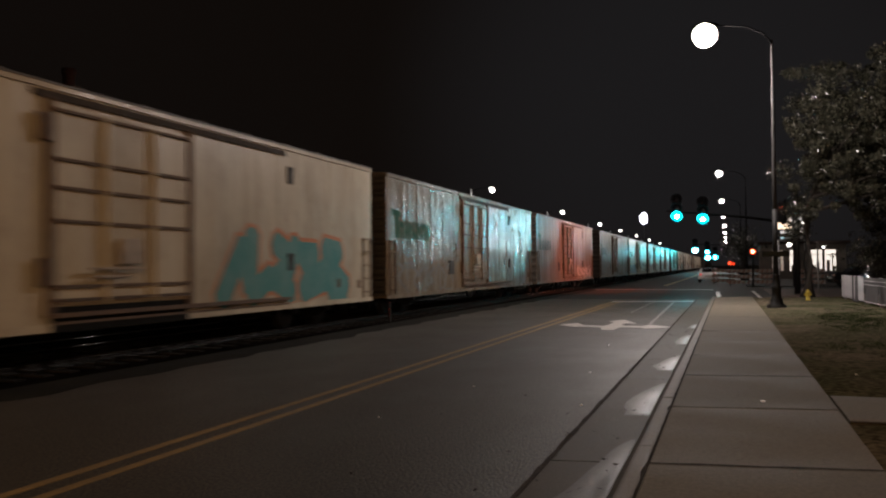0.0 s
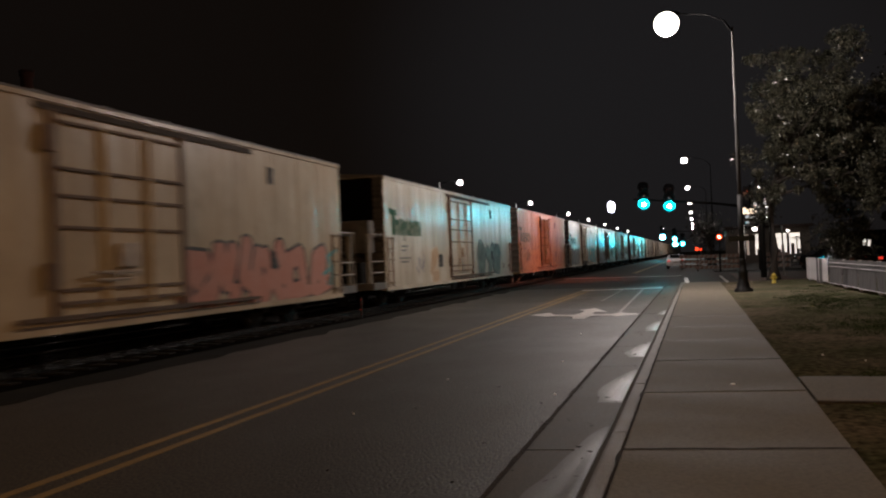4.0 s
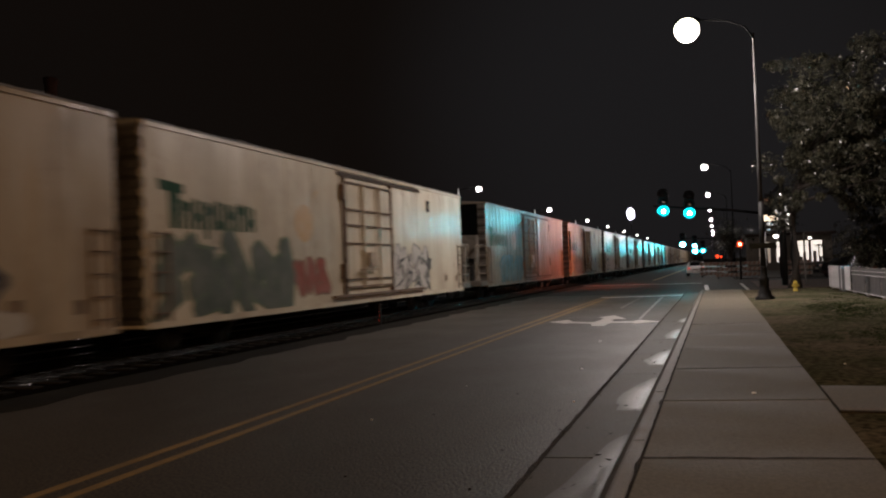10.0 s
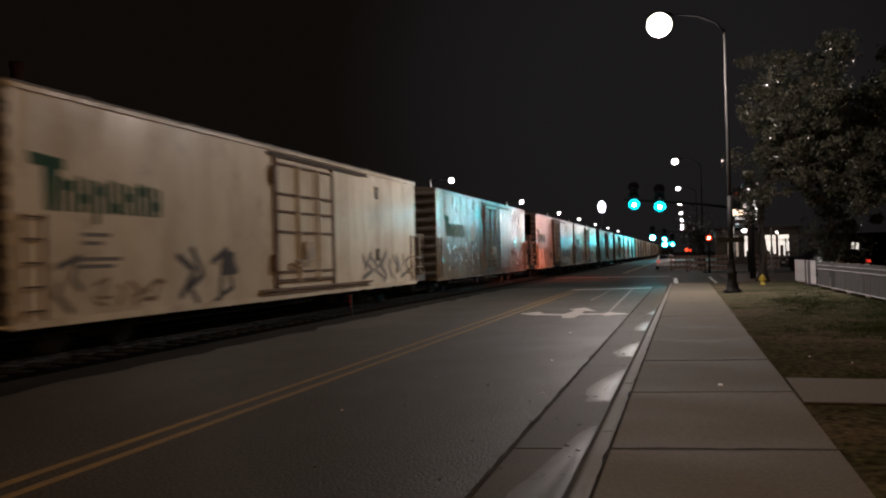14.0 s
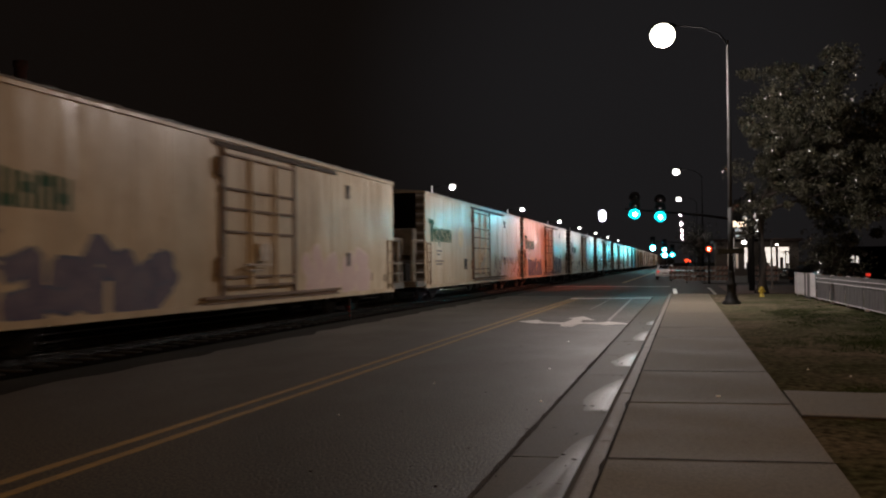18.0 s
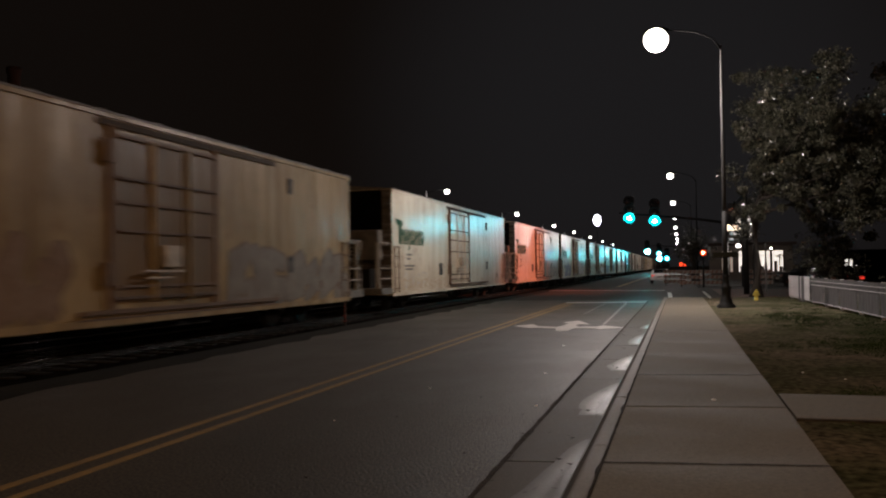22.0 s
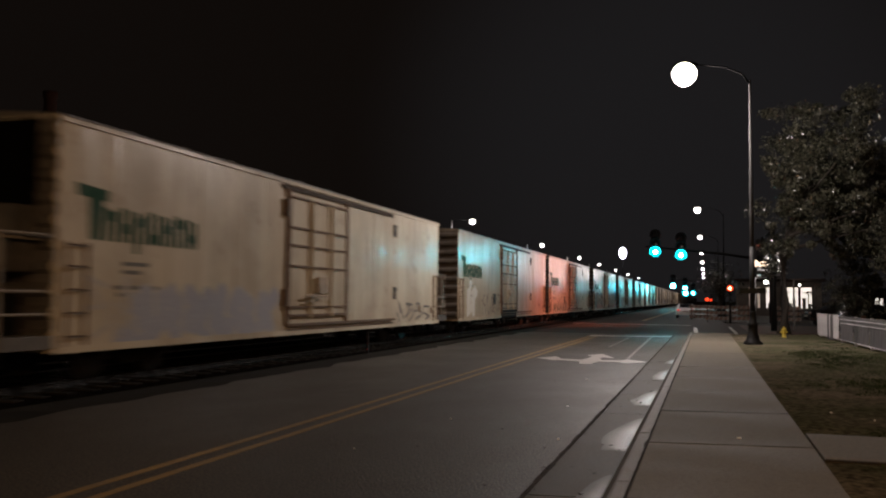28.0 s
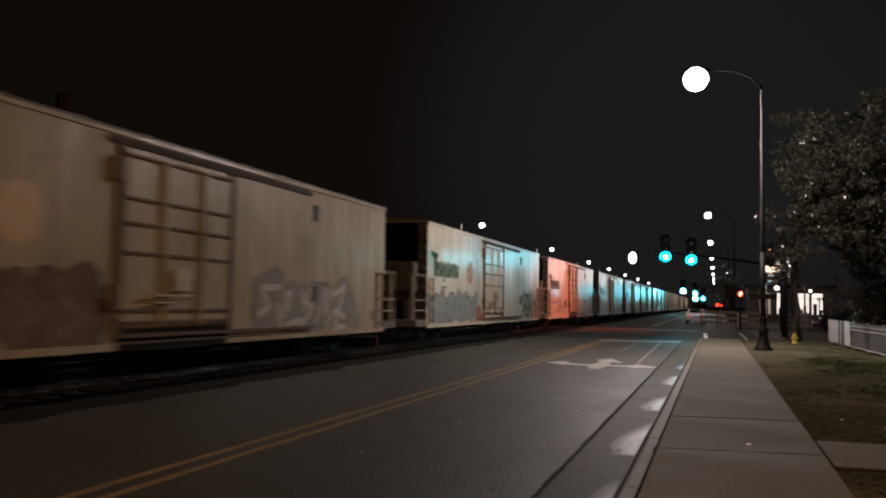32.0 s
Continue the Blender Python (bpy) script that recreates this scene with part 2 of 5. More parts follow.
M_RUST = material("rusty_bar", (0.105, 0.066, 0.040), 0.85, 0.4, 6, 0.3, tint=0.25, other=(0.048, 0.027, 0.016))
M_SLOT = material("grimy_door_track", (0.050, 0.036, 0.026), 0.85, 0.3, 5, 0.2, spec=0.2)
M_SHOULDER = material("oily_crumbled_shoulder", (0.022, 0.019, 0.014), 0.9, 0.5, 1.2, 0.8, grain=24, spec=0.1)
M_GREYPOST = material("dull_grey_post", (0.22, 0.21, 0.20), 0.6, 0.2, 5, 0.05)
M_LEFTPOLE = material("pale_galvanised_pole", (0.34, 0.33, 0.32), 0.5, 0.2, 5, 0.05)
M_UNDER = material("sooty_underframe", (0.010, 0.009, 0.008), 0.95, 0.3, 3, 0.3, spec=0.1)
M_WHEEL = material("worn_wheel_steel", (0.03, 0.026, 0.022), 0.55, 0.3, 6, 0.1, metal=0.5)
M_LOGO = material("faded_green_paint", (0.009, 0.048, 0.025), 0.8, 0.3, 3, 0.05, other=(0.022, 0.060, 0.036), spec=0.25)
M_BALL = material("faded_orange_paint", (0.30, 0.085, 0.035), 0.5, 0.35, 2.5, 0.05, other=(0.22, 0.125, 0.075))
M_BALL_Y = material("faded_yellow_paint", (0.36, 0.21, 0.065), 0.5, 0.35, 2.5, 0.05, other=(0.34, 0.24, 0.13))
M_BALL_F = material("nearly_faded_gold_paint", (0.40, 0.32, 0.20), 0.5, 0.3, 2.5, 0.05, other=(0.34, 0.265, 0.16))
M_DATA = material("faded_black_lettering", (0.13, 0.12, 0.105), 0.8, 0.3, 4, 0.05)
M_BLACKP = material("black_lettering_paint", (0.022, 0.020, 0.019), 0.8, 0.3, 4, 0.05)
M_BARK = material("oak_bark", (0.026, 0.019, 0.014), 0.9, 0.4, 8, 1.0, stretch=(1, 1, 0.25))
M_FENCE = material("white_fence_board", (0.56, 0.54, 0.55), 0.5, 0.25, 3, 0.2, tint=0.12)
M_FABRIC = material("grey_screen_cloth", (0.085, 0.079, 0.081), 0.8, 0.4, 1.2, 0.2)
M_HYDRANT = material("yellow_hydrant_paint", (0.42, 0.31, 0.03), 0.45, 0.2, 6, 0.1)
M_GLASS = material("dark_window_glass", (0.012, 0.012, 0.014), 0.08, 0.1, 3, 0.0)
M_BLACKCAR = material("black_car_paint", (0.012, 0.012, 0.013), 0.16, 0.1, 3, 0.0)
M_WHITECAR = material("white_car_paint", (0.62, 0.62, 0.62), 0.2, 0.1, 3, 0.0)
M_TYRE = material("tyre_rubber", (0.015, 0.015, 0.015), 0.8, 0.2, 8, 0.1)
M_STUCCO = material("beige_stucco", (0.13, 0.105, 0.085), 0.8, 0.25, 2, 0.3)
M_BRICK = material("dark_brick", (0.035, 0.022, 0.017), 0.9, 0.35, 3, 0.3, spec=0.2)
M_ORANGE = material("orange_barricade_plastic", (0.22, 0.105, 0.072), 0.6, 0.2, 4, 0.1)
M_PAPER = material("white_paper", (0.8, 0.79, 0.77), 0.5, 0.1, 8, 0.05)
M_PLASTIC = material("grimy_barricade_plastic", (0.30, 0.25, 0.215), 0.6, 0.2, 4, 0.1)
M_SIGN = material("dark_green_sign", (0.006, 0.010, 0.008), 0.5, 0.2, 4, 0.0, spec=0.2)
G_LAMP = glow("lamp_glass", (1.0, 0.92, 0.76), 9)
G_LAMPW = glow("white_lamp_glass", (1.0, 0.93, 0.86), 6)
G_VIOLET = glow("bluish_lamp_glass", (0.86, 0.82, 1.0), 8)
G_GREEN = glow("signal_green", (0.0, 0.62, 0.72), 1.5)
G_CORE = glow("signal_green_core", (0.30, 1.0, 1.0), 90)
G_REDCORE = glow("signal_red_core", (1.0, 0.45, 0.25), 30)
G_RED = glow("signal_red", (1.0, 0.06, 0.015), 2.0)
G_REDDIM = glow("tail_light_red", (1.0, 0.05, 0.03), 0.8)
G_SHOP = glow("lit_shop_window", (1.0, 0.90, 0.80), 1.1)
G_DIM = glow("dim_shop_window", (1.0, 0.80, 0.66), 0.22)
G_CANOPY = glow("lit_canopy_panel", (1.0, 0.76, 0.56), 1.8)
GRAFF = {}


def paint(colour, gloss=0.6, metal=0.0):
    key = (colour, gloss, metal)
    if key not in GRAFF:
        worn = tuple(0.86 * c + 0.14 * w for c, w in zip(colour, (0.36, 0.31, 0.25)))
        GRAFF[key] = material("spray_paint", colour, gloss, 0.22, 1.7, 0.05, metal=metal, other=worn, grain=14, spec=0.15)
    return GRAFF[key]


# ---------------------------------------------------------------- mesh tools


def box(bm, x0, x1, y0, y1, z0, z1):
    v = [bm.verts.new((x, y, z)) for x in (x0, x1) for y in (y0, y1) for z in (z0, z1)]
    for q in ((0, 1, 3, 2), (4, 6, 7, 5), (0, 4, 5, 1), (2, 3, 7, 6), (0, 2, 6, 4), (1, 5, 7, 3)):
        bm.faces.new([v[i] for i in q])


def tube(bm, points, radii, sides=8, caps=True):
    """A round bar along points."""
    rings = []
    for i, p in enumerate(points):
        p = Vector(p)
        a = Vector(points[min(i + 1, len(points) - 1)]) - Vector(points[max(i - 1, 0)])
        q = a.to_track_quat("Z", "Y")
        r = radii[i] if isinstance(radii, (list, tuple)) else radii
        rings.append([bm.verts.new(p + q @ Vector((r * math.cos(2 * math.pi * k / sides), r * math.sin(2 * math.pi * k / sides), 0))) for k in range(sides)])
    for a, b in zip(rings, rings[1:]):
        for k in range(sides):
            bm.faces.new((a[k], a[(k + 1) % sides], b[(k + 1) % sides], b[k]))
    if caps:
        bm.faces.new(rings[0][::-1])
        bm.faces.new(rings[-1])


def ball(bm, c, rx, ry, rz, seg=12, rings=8):
    bmesh.ops.create_uvsphere(bm, u_segments=seg, v_segments=rings, radius=1.0,
                              matrix=Matrix.Translation(c) @ Matrix.Diagonal((rx, ry, rz, 1)))


def flat(bm, pts, place):
    """One flat face through the points (u, v), put into space by place(u, v)."""
    bm.faces.new([bm.verts.new(place(u, v)) for u, v in pts])


def mesh_of(name, bm, mat, smooth=False, bevel=0.0):
    if bevel:
        bmesh.ops.bevel(bm, geom=bm.edges[:], offset=bevel, segments=2, affect="EDGES", profile=0.6)
    bmesh.ops.recalc_face_normals(bm, faces=bm.faces[:])
    me = bpy.data.meshes.new(name)
    bm.to_mesh(me)
    bm.free()
    me.materials.append(mat)
    if smooth:
        for p in me.polygons:
            p.use_smooth = True
    return me


def part(name, bm, mat, parent, label="", smooth=False, bevel=0.0, at=None):
    ob = new(name, mesh_of(name, bm, mat, smooth, bevel))
    ob.parent = parent
    if at:
        ob.matrix_basis = at
    return tagged(ob, label)


def shared(name, me, parent, at=None, label=""):
    ob = new(name, me)
    ob.parent = parent
    if at:
        ob.matrix_basis = at
    return tagged(ob, label)


def thing(name, place, label, category, group="", kind=""):
    ob = new(name)
    ob.empty_display_size = 0.2
    ob.matrix_basis = place
    return tagged(ob, label, category, group, kind)


def structure(name, bm, mat, label, smooth=False, bevel=0.0):
    return tagged(new(name, mesh_of(name, bm, mat, smooth, bevel)), label, "", "", "structure")


def bm_of(*boxes):
    bm = bmesh.new()
    for b in boxes:
        box(bm, *b)
    return bm


# ---------------------------------------------------------------- ground, road, kerb, sidewalk
WALK_Z = 0.14
WX0, WX1 = -0.56, 0.97          # sidewalk edges
KX0 = -0.68                     # kerb face
GX0 = -1.36                     # asphalt edge at the gutter
ROAD_X0 = -8.9                  # far edge of the road
structure("ground", bm_of((-1800, 1800, -1800, 2400, -2.0, -0.10)), M_EARTH, "dark bare earth and weeds reaching the horizon")


structure("road", bm_of((ROAD_X0, GX0, -600, 39.5, -0.09, 0.0)), M_ASPHALT, "damp dark asphalt road with fine aggregate")
structure("crossing", bm_of((ROAD_X0, 60, 39.5, 62.5, -0.09, 0.0), (ROAD_X0, 1.2, 62.5, 1400, -0.09, 0.0)), M_OLDROAD, "older dry dark asphalt of the crossing and the road beyond")
# verge on the right: earth with thin grass
bm = bmesh.new()
N, MROW = 40, 90
vs = {}
for i in range(N + 1):
    for j in range(MROW + 1):
        x = WX1 + (24 - WX1) * (i / N) ** 1.6
        y = -14 + j * 0.59
        z = 0.115 + (0.0 if i == 0 else 0.035 * noise.noise(Vector((x * 0.7, y * 0.7, 0))) + 0.012 * noise.noise(Vector((x * 4, y * 4, 3))))
        vs[i, j] = bm.verts.new((x, y, z))
for i in range(N):
    for j in range(MROW):
        bm.faces.new((vs[i, j], vs[i + 1, j], vs[i + 1, j + 1], vs[i, j + 1]))
structure("verge", bm, M_EARTH, "bare brown earth verge with thin grass", True)
structure("verge_backing", bm_of((WX1, 60, -600, -14, -0.09, 0.11), (24, 60, -14, 39.1, -0.09, 0.11)), M_EARTH, "earth verge beyond the lawn")
structure("corner_lot", bm_of((1.2, 60, 62.5, 400, -0.09, 0.05)), M_OLDROAD, "dry dark asphalt lot on the far corner")

# crumbled dirty edge of the road along the ballast
bm = bmesh.new()
edge = []
for k in range(241):
    y = -10 + k * 0.4
    edge.append([bm.verts.new((x + w * noise.noise(Vector((y * 0.9, x, 3))), y, z)) for x, w, z in ((-8.93, 0.0, 0.004), (-8.50, 0.20, 0.006), (-8.10, 0.40, 0.003))])
for p, q in zip(edge, edge[1:]):
    for k in range(2):
        bm.faces.new((p[k], p[k + 1], q[k + 1], q[k]))
structure("road_shoulder", bm, M_SHOULDER, "crumbled dirty asphalt edge beside the ballast")

# ballast and track
TRACK_X, RAIL_Z, GAUGE = -10.9, 0.12, 1.5
bm = bmesh.new()
for y0, y1 in ((-700, 1500),):
    prof = [(ROAD_X0, -0.02), (-9.0, -0.02), (-9.3, -0.04), (-12.5, -0.03), (-15.0, -0.04), (-15.8, -0.11)]
    for (xa, za), (xb, zb) in zip(prof, prof[1:]):
        v = [bm.verts.new(p) for p in ((xa, y0, za), (xb, y0, zb), (xb, y1, zb), (xa, y1, za))]
        bm.faces.new(v)
structure("track_bed", bm, M_BALLAST, "dark oily ballast strip beside the road")
for x in (TRACK_X - GAUGE / 2, TRACK_X + GAUGE / 2, -13.0, -14.5):
    bm = bmesh.new()
    prof = [(0.034 * math.cos(math.pi * k / 10), RAIL_Z - 0.006 + 0.006 * math.sin(math.pi * k / 10)) for k in range(11)]
    prof += [(-0.030, RAIL_Z - 0.05), (-0.010, RAIL_Z - 0.06), (-0.010, RAIL_Z - 0.14), (-0.07, RAIL_Z - 0.16), (0.07, RAIL_Z - 0.16), (0.010, RAIL_Z - 0.14), (0.010, RAIL_Z - 0.06), (0.030, RAIL_Z - 0.05)]
    a, e = [[bm.verts.new((x + u, y, w)) for u, w in prof] for y in (-700, 1500)]
    for k in range(len(prof)):
        j = (k + 1) % len(prof)
        bm.faces.new((a[k], a[j], e[j], e[k]))
    structure("rail", bm, M_RAIL, "polished steel rail of the track" if x > -12 else "polished steel rail of the siding").data.polygons.foreach_set("use_smooth", [k % 19 < 10 for k in range(19)])
tie = mesh_of("tie", bm_of((-1.3, 1.3, -0.11, 0.11, -0.10, -0.01)), M_TIE, bevel=0.01)
ties = tagged(new("tie_row"), "row of dark creosoted wooden ties", "", "", "structure")
for i in range(120):
    shared("tie", tie, ties, pose(TRACK_X + random.uniform(-0.03, 0.03), -2 + i * 0.55, -0.005, 0, 0, random.uniform(-1, 1)))

# kerb stones, gutter pans and sidewalk slabs, with skewed joints
KB = KX0 - 0.105                # foot of the battered kerb face
SKEW = 0.13
JOINT = 2.52
FIRST = 6.17 - 8 * JOINT


def skewed(bm, x0, x1, y0, y1, z0, z1, xr):
    """A slab whose ends follow the skewed joints; xr: where the joint's y is counted."""
    v = []
    for x in (x0, x1):
        for y in (y0, y1):
            for z in (z0, z1):
                v.append(bm.verts.new((x, y + SKEW * (x - xr), z)))
    for q in ((0, 1, 3, 2), (4, 6, 7, 5), (0, 4, 5, 1), (2, 3, 7, 6), (0, 2, 6, 4), (1, 5, 7, 3)):
        bm.faces.new([v[i] for i in q])


walkway = tagged(new("sidewalk"), "damp grey concrete sidewalk in slabs", "", "", "structure")
kerb = tagged(new("kerb"), "grey concrete kerb along the sidewalk", "", "", "structure")
gutter = tagged(new("gutter"), "damp concrete gutter pan with puddles", "", "", "structure")
bm = bmesh.new()
skewed(bm, WX0 + 0.010, WX1, 0.012, JOINT - 0.012, -0.08, WALK_Z, 0)
slab_mesh = mesh_of("slab", bm, M_CONCRETE, bevel=0.012)
bm = bmesh.new()
skewed(bm, KX0, WX0 - 0.006, 0.004, JOINT - 0.004, -0.08, WALK_Z + 0.002, 0)
for v in bm.verts:
    if v.co.x < KX0 + 0.01 and v.co.z < 0:
        v.co.x -= 0.16
kerb_mesh = mesh_of("kerb_stone", bm, M_KERB, bevel=0.022)
bm = bmesh.new()
skewed(bm, GX0 + 0.012, KX0 + 0.02, 0.004, JOINT - 0.004, -0.08, 0.004, 0)
gutter_mesh = mesh_of("gutter_pan", bm, M_GUTTER, bevel=0.006)
for i in range(22):
    y = FIRST + i * JOINT
    if y > 36.5:
        continue
    tilt = random.uniform(-0.10, 0.10)
    shared("slab", slab_mesh, walkway, pose(0, y, random.uniform(-0.004, 0.004), tilt, tilt, 0))
    shared("kerb_stone", kerb_mesh, kerb, pose(0, y + 0.6, random.uniform(-0.003, 0.003)))
    shared("gutter_pan", gutter_mesh, gutter, pose(0, y + 0.6, random.uniform(-0.002, 0.002)))
structure("sidewalk_backing", bm_of((GX0, WX1, -600, FIRST - 0.1, -0.08, 0.10), (GX0, WX1, FIRST - 0.1, 39.4, -0.09, -0.02)), M_JOINT, "concrete bed under the sidewalk")
bm = bmesh.new()
edge = []
for k in range(401):
    y = -14 + k * 0.133
    edge.append([bm.verts.new((GX0 + o + s * (0.009 + 0.026 * abs(noise.noise(Vector((y * 2.9, s * 9, 1))))), y, 0.0065)) for o, s in ((-0.010, -1.3), (0.004, 1.0))])
for (p, q), (r, s) in zip(edge, edge[1:]):
    bm.faces.new((p, q, s, r))
structure("asphalt_joint", bm, M_JOINT, "dirt-filled dark joint between asphalt and gutter")
# ragged moss and dirt in the joint behind the kerb
bm = bmesh.new()
edge = []
for k in range(331):
    y = 2.0 + k * 0.10
    edge.append([bm.verts.new((WX0 + 0.002 + s * (0.006 + 0.034 * max(0.0, noise.noise(Vector((y * 2.3, s * 7, 5))))), y, WALK_Z + 0.0055)) for s in (-1, 1)])
for (p, q), (r, t) in zip(edge, edge[1:]):
    bm.faces.new((p, q, t, r))
structure("kerb_moss", bm, M_JOINT, "ragged dark moss and dirt along the kerb joint")
# short cracks in the slabs
for x0, x1, y in ((-0.50, 0.02, 13.55), (-0.48, -0.10, 17.2)):
    bm = bmesh.new()
    line = []
    for k in range(15):
        x = x0 + (x1 - x0) * k / 14
        w = 0.007 * (1 - k / 15) + 0.002
        line.append([bm.verts.new((x, y + SKEW * x + 0.03 * noise.noise(Vector((x * 5, y, 4))) + e * w, WALK_Z + 0.0060)) for e in (-1, 1)])
    for (p, q), (r, t) in zip(line, line[1:]):
        bm.faces.new((p, q, t, r))
    structure("slab_crack", bm, M_JOINT, "short dark crack in a sidewalk slab")
for i in range(1, 19):
    y, wide = FIRST + i * JOINT, (0.005 if i % 2 else 0.019) * (1.0 if i < 12 else 0.7)
    bm = bmesh.new()
    line = []
    for k in range(29):
        x = WX0 + 0.012 + (WX1 - WX0 - 0.014) * k / 28
        w = wide * (1 + 0.7 * noise.noise(Vector((x * 6, y, 2)))) + 0.002
        line.append([bm.verts.new((x, y + SKEW * x + 0.012 * noise.noise(Vector((x * 3, y, 8))) + s * w, WALK_Z + 0.0045)) for s in (-1, 1)])
    for (p, q), (r, s) in zip(line, line[1:]):
        bm.faces.new((p, q, s, r))
    structure("slab_joint", bm, M_JOINT, "dirt-filled joint between sidewalk slabs")
structure("kerb_joint", bm_of((WX0 - 0.005, WX0 + 0.009, FIRST, 36.5, 0.0, WALK_Z - 0.010)), M_JOINT, "mossy dark joint between kerb and sidewalk")
structure("cross_path", bm_of((WX1 + 0.02, 16, 8.25, 9.75, -0.05, WALK_Z)), M_CONCRETE, "concrete path joining the sidewalk from the lawn", bevel=0.01)
# dark strip that covers the raised near face of the path
structure("path_joint", bm_of((WX1 + 0.02, 16, 8.20, 8.245, -0.05, WALK_Z - 0.003)), M_JOINT, "dark strip along the near edge of the concrete path")
structure("corner_ramp", bm_of((WX0, 6.2, 36.9, 39.3, -0.05, 0.06)), M_CONCRETE, "concrete corner of the sidewalk at the crossing", bevel=0.02)

M_REDPAVE = material("reddish_paving", (0.115, 0.062, 0.045), 0.75, 0.3, 2.0, 0.4, tint=0.1)
structure("paved_corner", bm_of((2.0, 10.5, 43.0, 57.0, -0.04, 0.012)), M_REDPAVE, "reddish brick-paved corner beyond the verge")

# puddles in the gutter: the film thins out towards its rim, and is rougher there
M_WATER = material("thin_water_film", (0.070, 0.060, 0.045), 0.37, 0.24, 1.2, 0.22, grain=45, spec=0.5)
nodes, links = M_WATER.node_tree.nodes, M_WATER.node_tree.links
depth, rough = nodes.new("ShaderNodeAttribute"), nodes.new("ShaderNodeMapRange")
depth.attribute_name = "film_depth"
rough.inputs["To Min"].default_value, rough.inputs["To Max"].default_value = 0.68, 0.29
links.new(depth.outputs["Fac"], rough.inputs["Value"])
links.new(rough.outputs["Result"], nodes["Principled BSDF"].inputs["Roughness"])
for y0, length, width in ((0.8, 3.0, 0.34), (4.6, 2.95, 0.31), (8.78, 2.5, 0.29), (12.63, 2.2, 0.28), (16.85, 2.7, 0.24), (21.2, 1.8, 0.18)):
    bm = bmesh.new()
    layer = bm.verts.layers.float.new("film_depth")
    rows = []
    for k in range(29):
        f = k / 28
        w = width * (0.10 + 0.95 * math.sin(math.pi * min(1, 0.12 + 0.88 * f) ** 0.62) ** 0.8) * (1 + 0.22 * noise.noise(Vector((f * 5, y0, 2))))
        row = []
        for u, d in ((0, 0.80), (0.20, 1.0), (0.45, 0.72), (0.72, 0.28), (1.0, 0.0)):
            v = bm.verts.new((KB - 0.002 - w * u, y0 + length * f, 0.0075 + 0.0015 * d))
            v[layer] = d * min(1, 14 * f) * min(1, 2.2 * (1 - f))
            row.append(v)
        rows.append(row)
    for p, q in zip(rows, rows[1:]):
        for k in range(4):
            bm.faces.new((p[k], p[k + 1], q[k + 1], q[k]))
    structure("puddle", bm, M_WATER, "shallow puddle of still water in the gutter", True)

# painted lines
for x in (-4.70, -4.42):
    structure("yellow_line", bm_of((x - 0.048, x + 0.048, -80, 38.0, -0.01, 0.004)), M_YELLOW, "worn yellow centre line on the asphalt")
structure("yellow_line", bm_of((-4.70, -4.42, 66, 400, -0.01, 0.004)), M_YELLOW, "worn yellow centre line on the asphalt")
bm = bmesh.new()
for quad in ([(-4.76, 36.3), (-1.42, 37.0), (-1.42, 37.7), (-4.76, 37.1)],):
    flat(bm, quad, lambda u, v: (u, v, 0.005))
structure("stop_line", bm, M_WHITE_LINE, "worn white stop line across the lane")
bm = bmesh.new()
flat(bm, [(-8.4, 55.9), (-0.9, 54.6), (-0.9, 55.6), (-8.4, 57.0)], lambda u, v: (u, v, 0.005))
structure("crosswalk_edge", bm, M_FAINT, "faint worn white line of the far crosswalk")
bm = bmesh.new()
for quad in ([(-0.50, 39.6), (-0.30, 39.6), (-0.50, 50.5), (-0.70, 50.5)], [(1.31, 39.6), (1.45, 39.6), (1.39, 52.4), (1.24, 52.4)], [(3.2, 50.3), (5.4, 49.9), (5.4, 50.3), (3.2, 50.8)]):
    flat(bm, quad, lambda u, v: (u, v, 0.005))
structure("crosswalk_line", bm, M_WHITE_LINE, "white crosswalk line on the asphalt")
bm = bmesh.new()
for pts in ([(-4.24, 22.0), (-3.64, 21.25), (-3.60, 21.45), (-3.02, 21.20), (-2.90, 20.40), (-2.62, 20.40), (-2.56, 21.35), (-2.05, 21.30), (-1.92, 21.0), (-1.37, 21.6),
             (-1.95, 22.4), (-2.08, 21.95), (-2.54, 21.9), (-2.66, 22.4), (-2.62, 22.9), (-2.30, 22.7), (-2.80, 24.4), (-3.16, 23.6), (-2.94, 23.2), (-2.98, 22.3), (-3.05, 21.8), (-3.58, 22.0), (-3.86, 22.8)],):
    flat(bm, pts, lambda u, v: (u, v, 0.006))
structure("lane_arrow", bm, M_WHITE_LINE, "white three-way lane arrow painted on asphalt")
bm = bmesh.new()
flat(bm, [(-2.0, 22.6), (-1.92, 22.6), (-2.13, 36.4), (-2.23, 36.4)], lambda u, v: (u, v, 0.005))
flat(bm, [(-3.05, 28.0), (-2.99, 28.0), (-2.99, 36.5), (-3.05, 36.5)], lambda u, v: (u, v, 0.005))
structure("lane_line", bm, M_FAINT, "thin worn white lane lines")

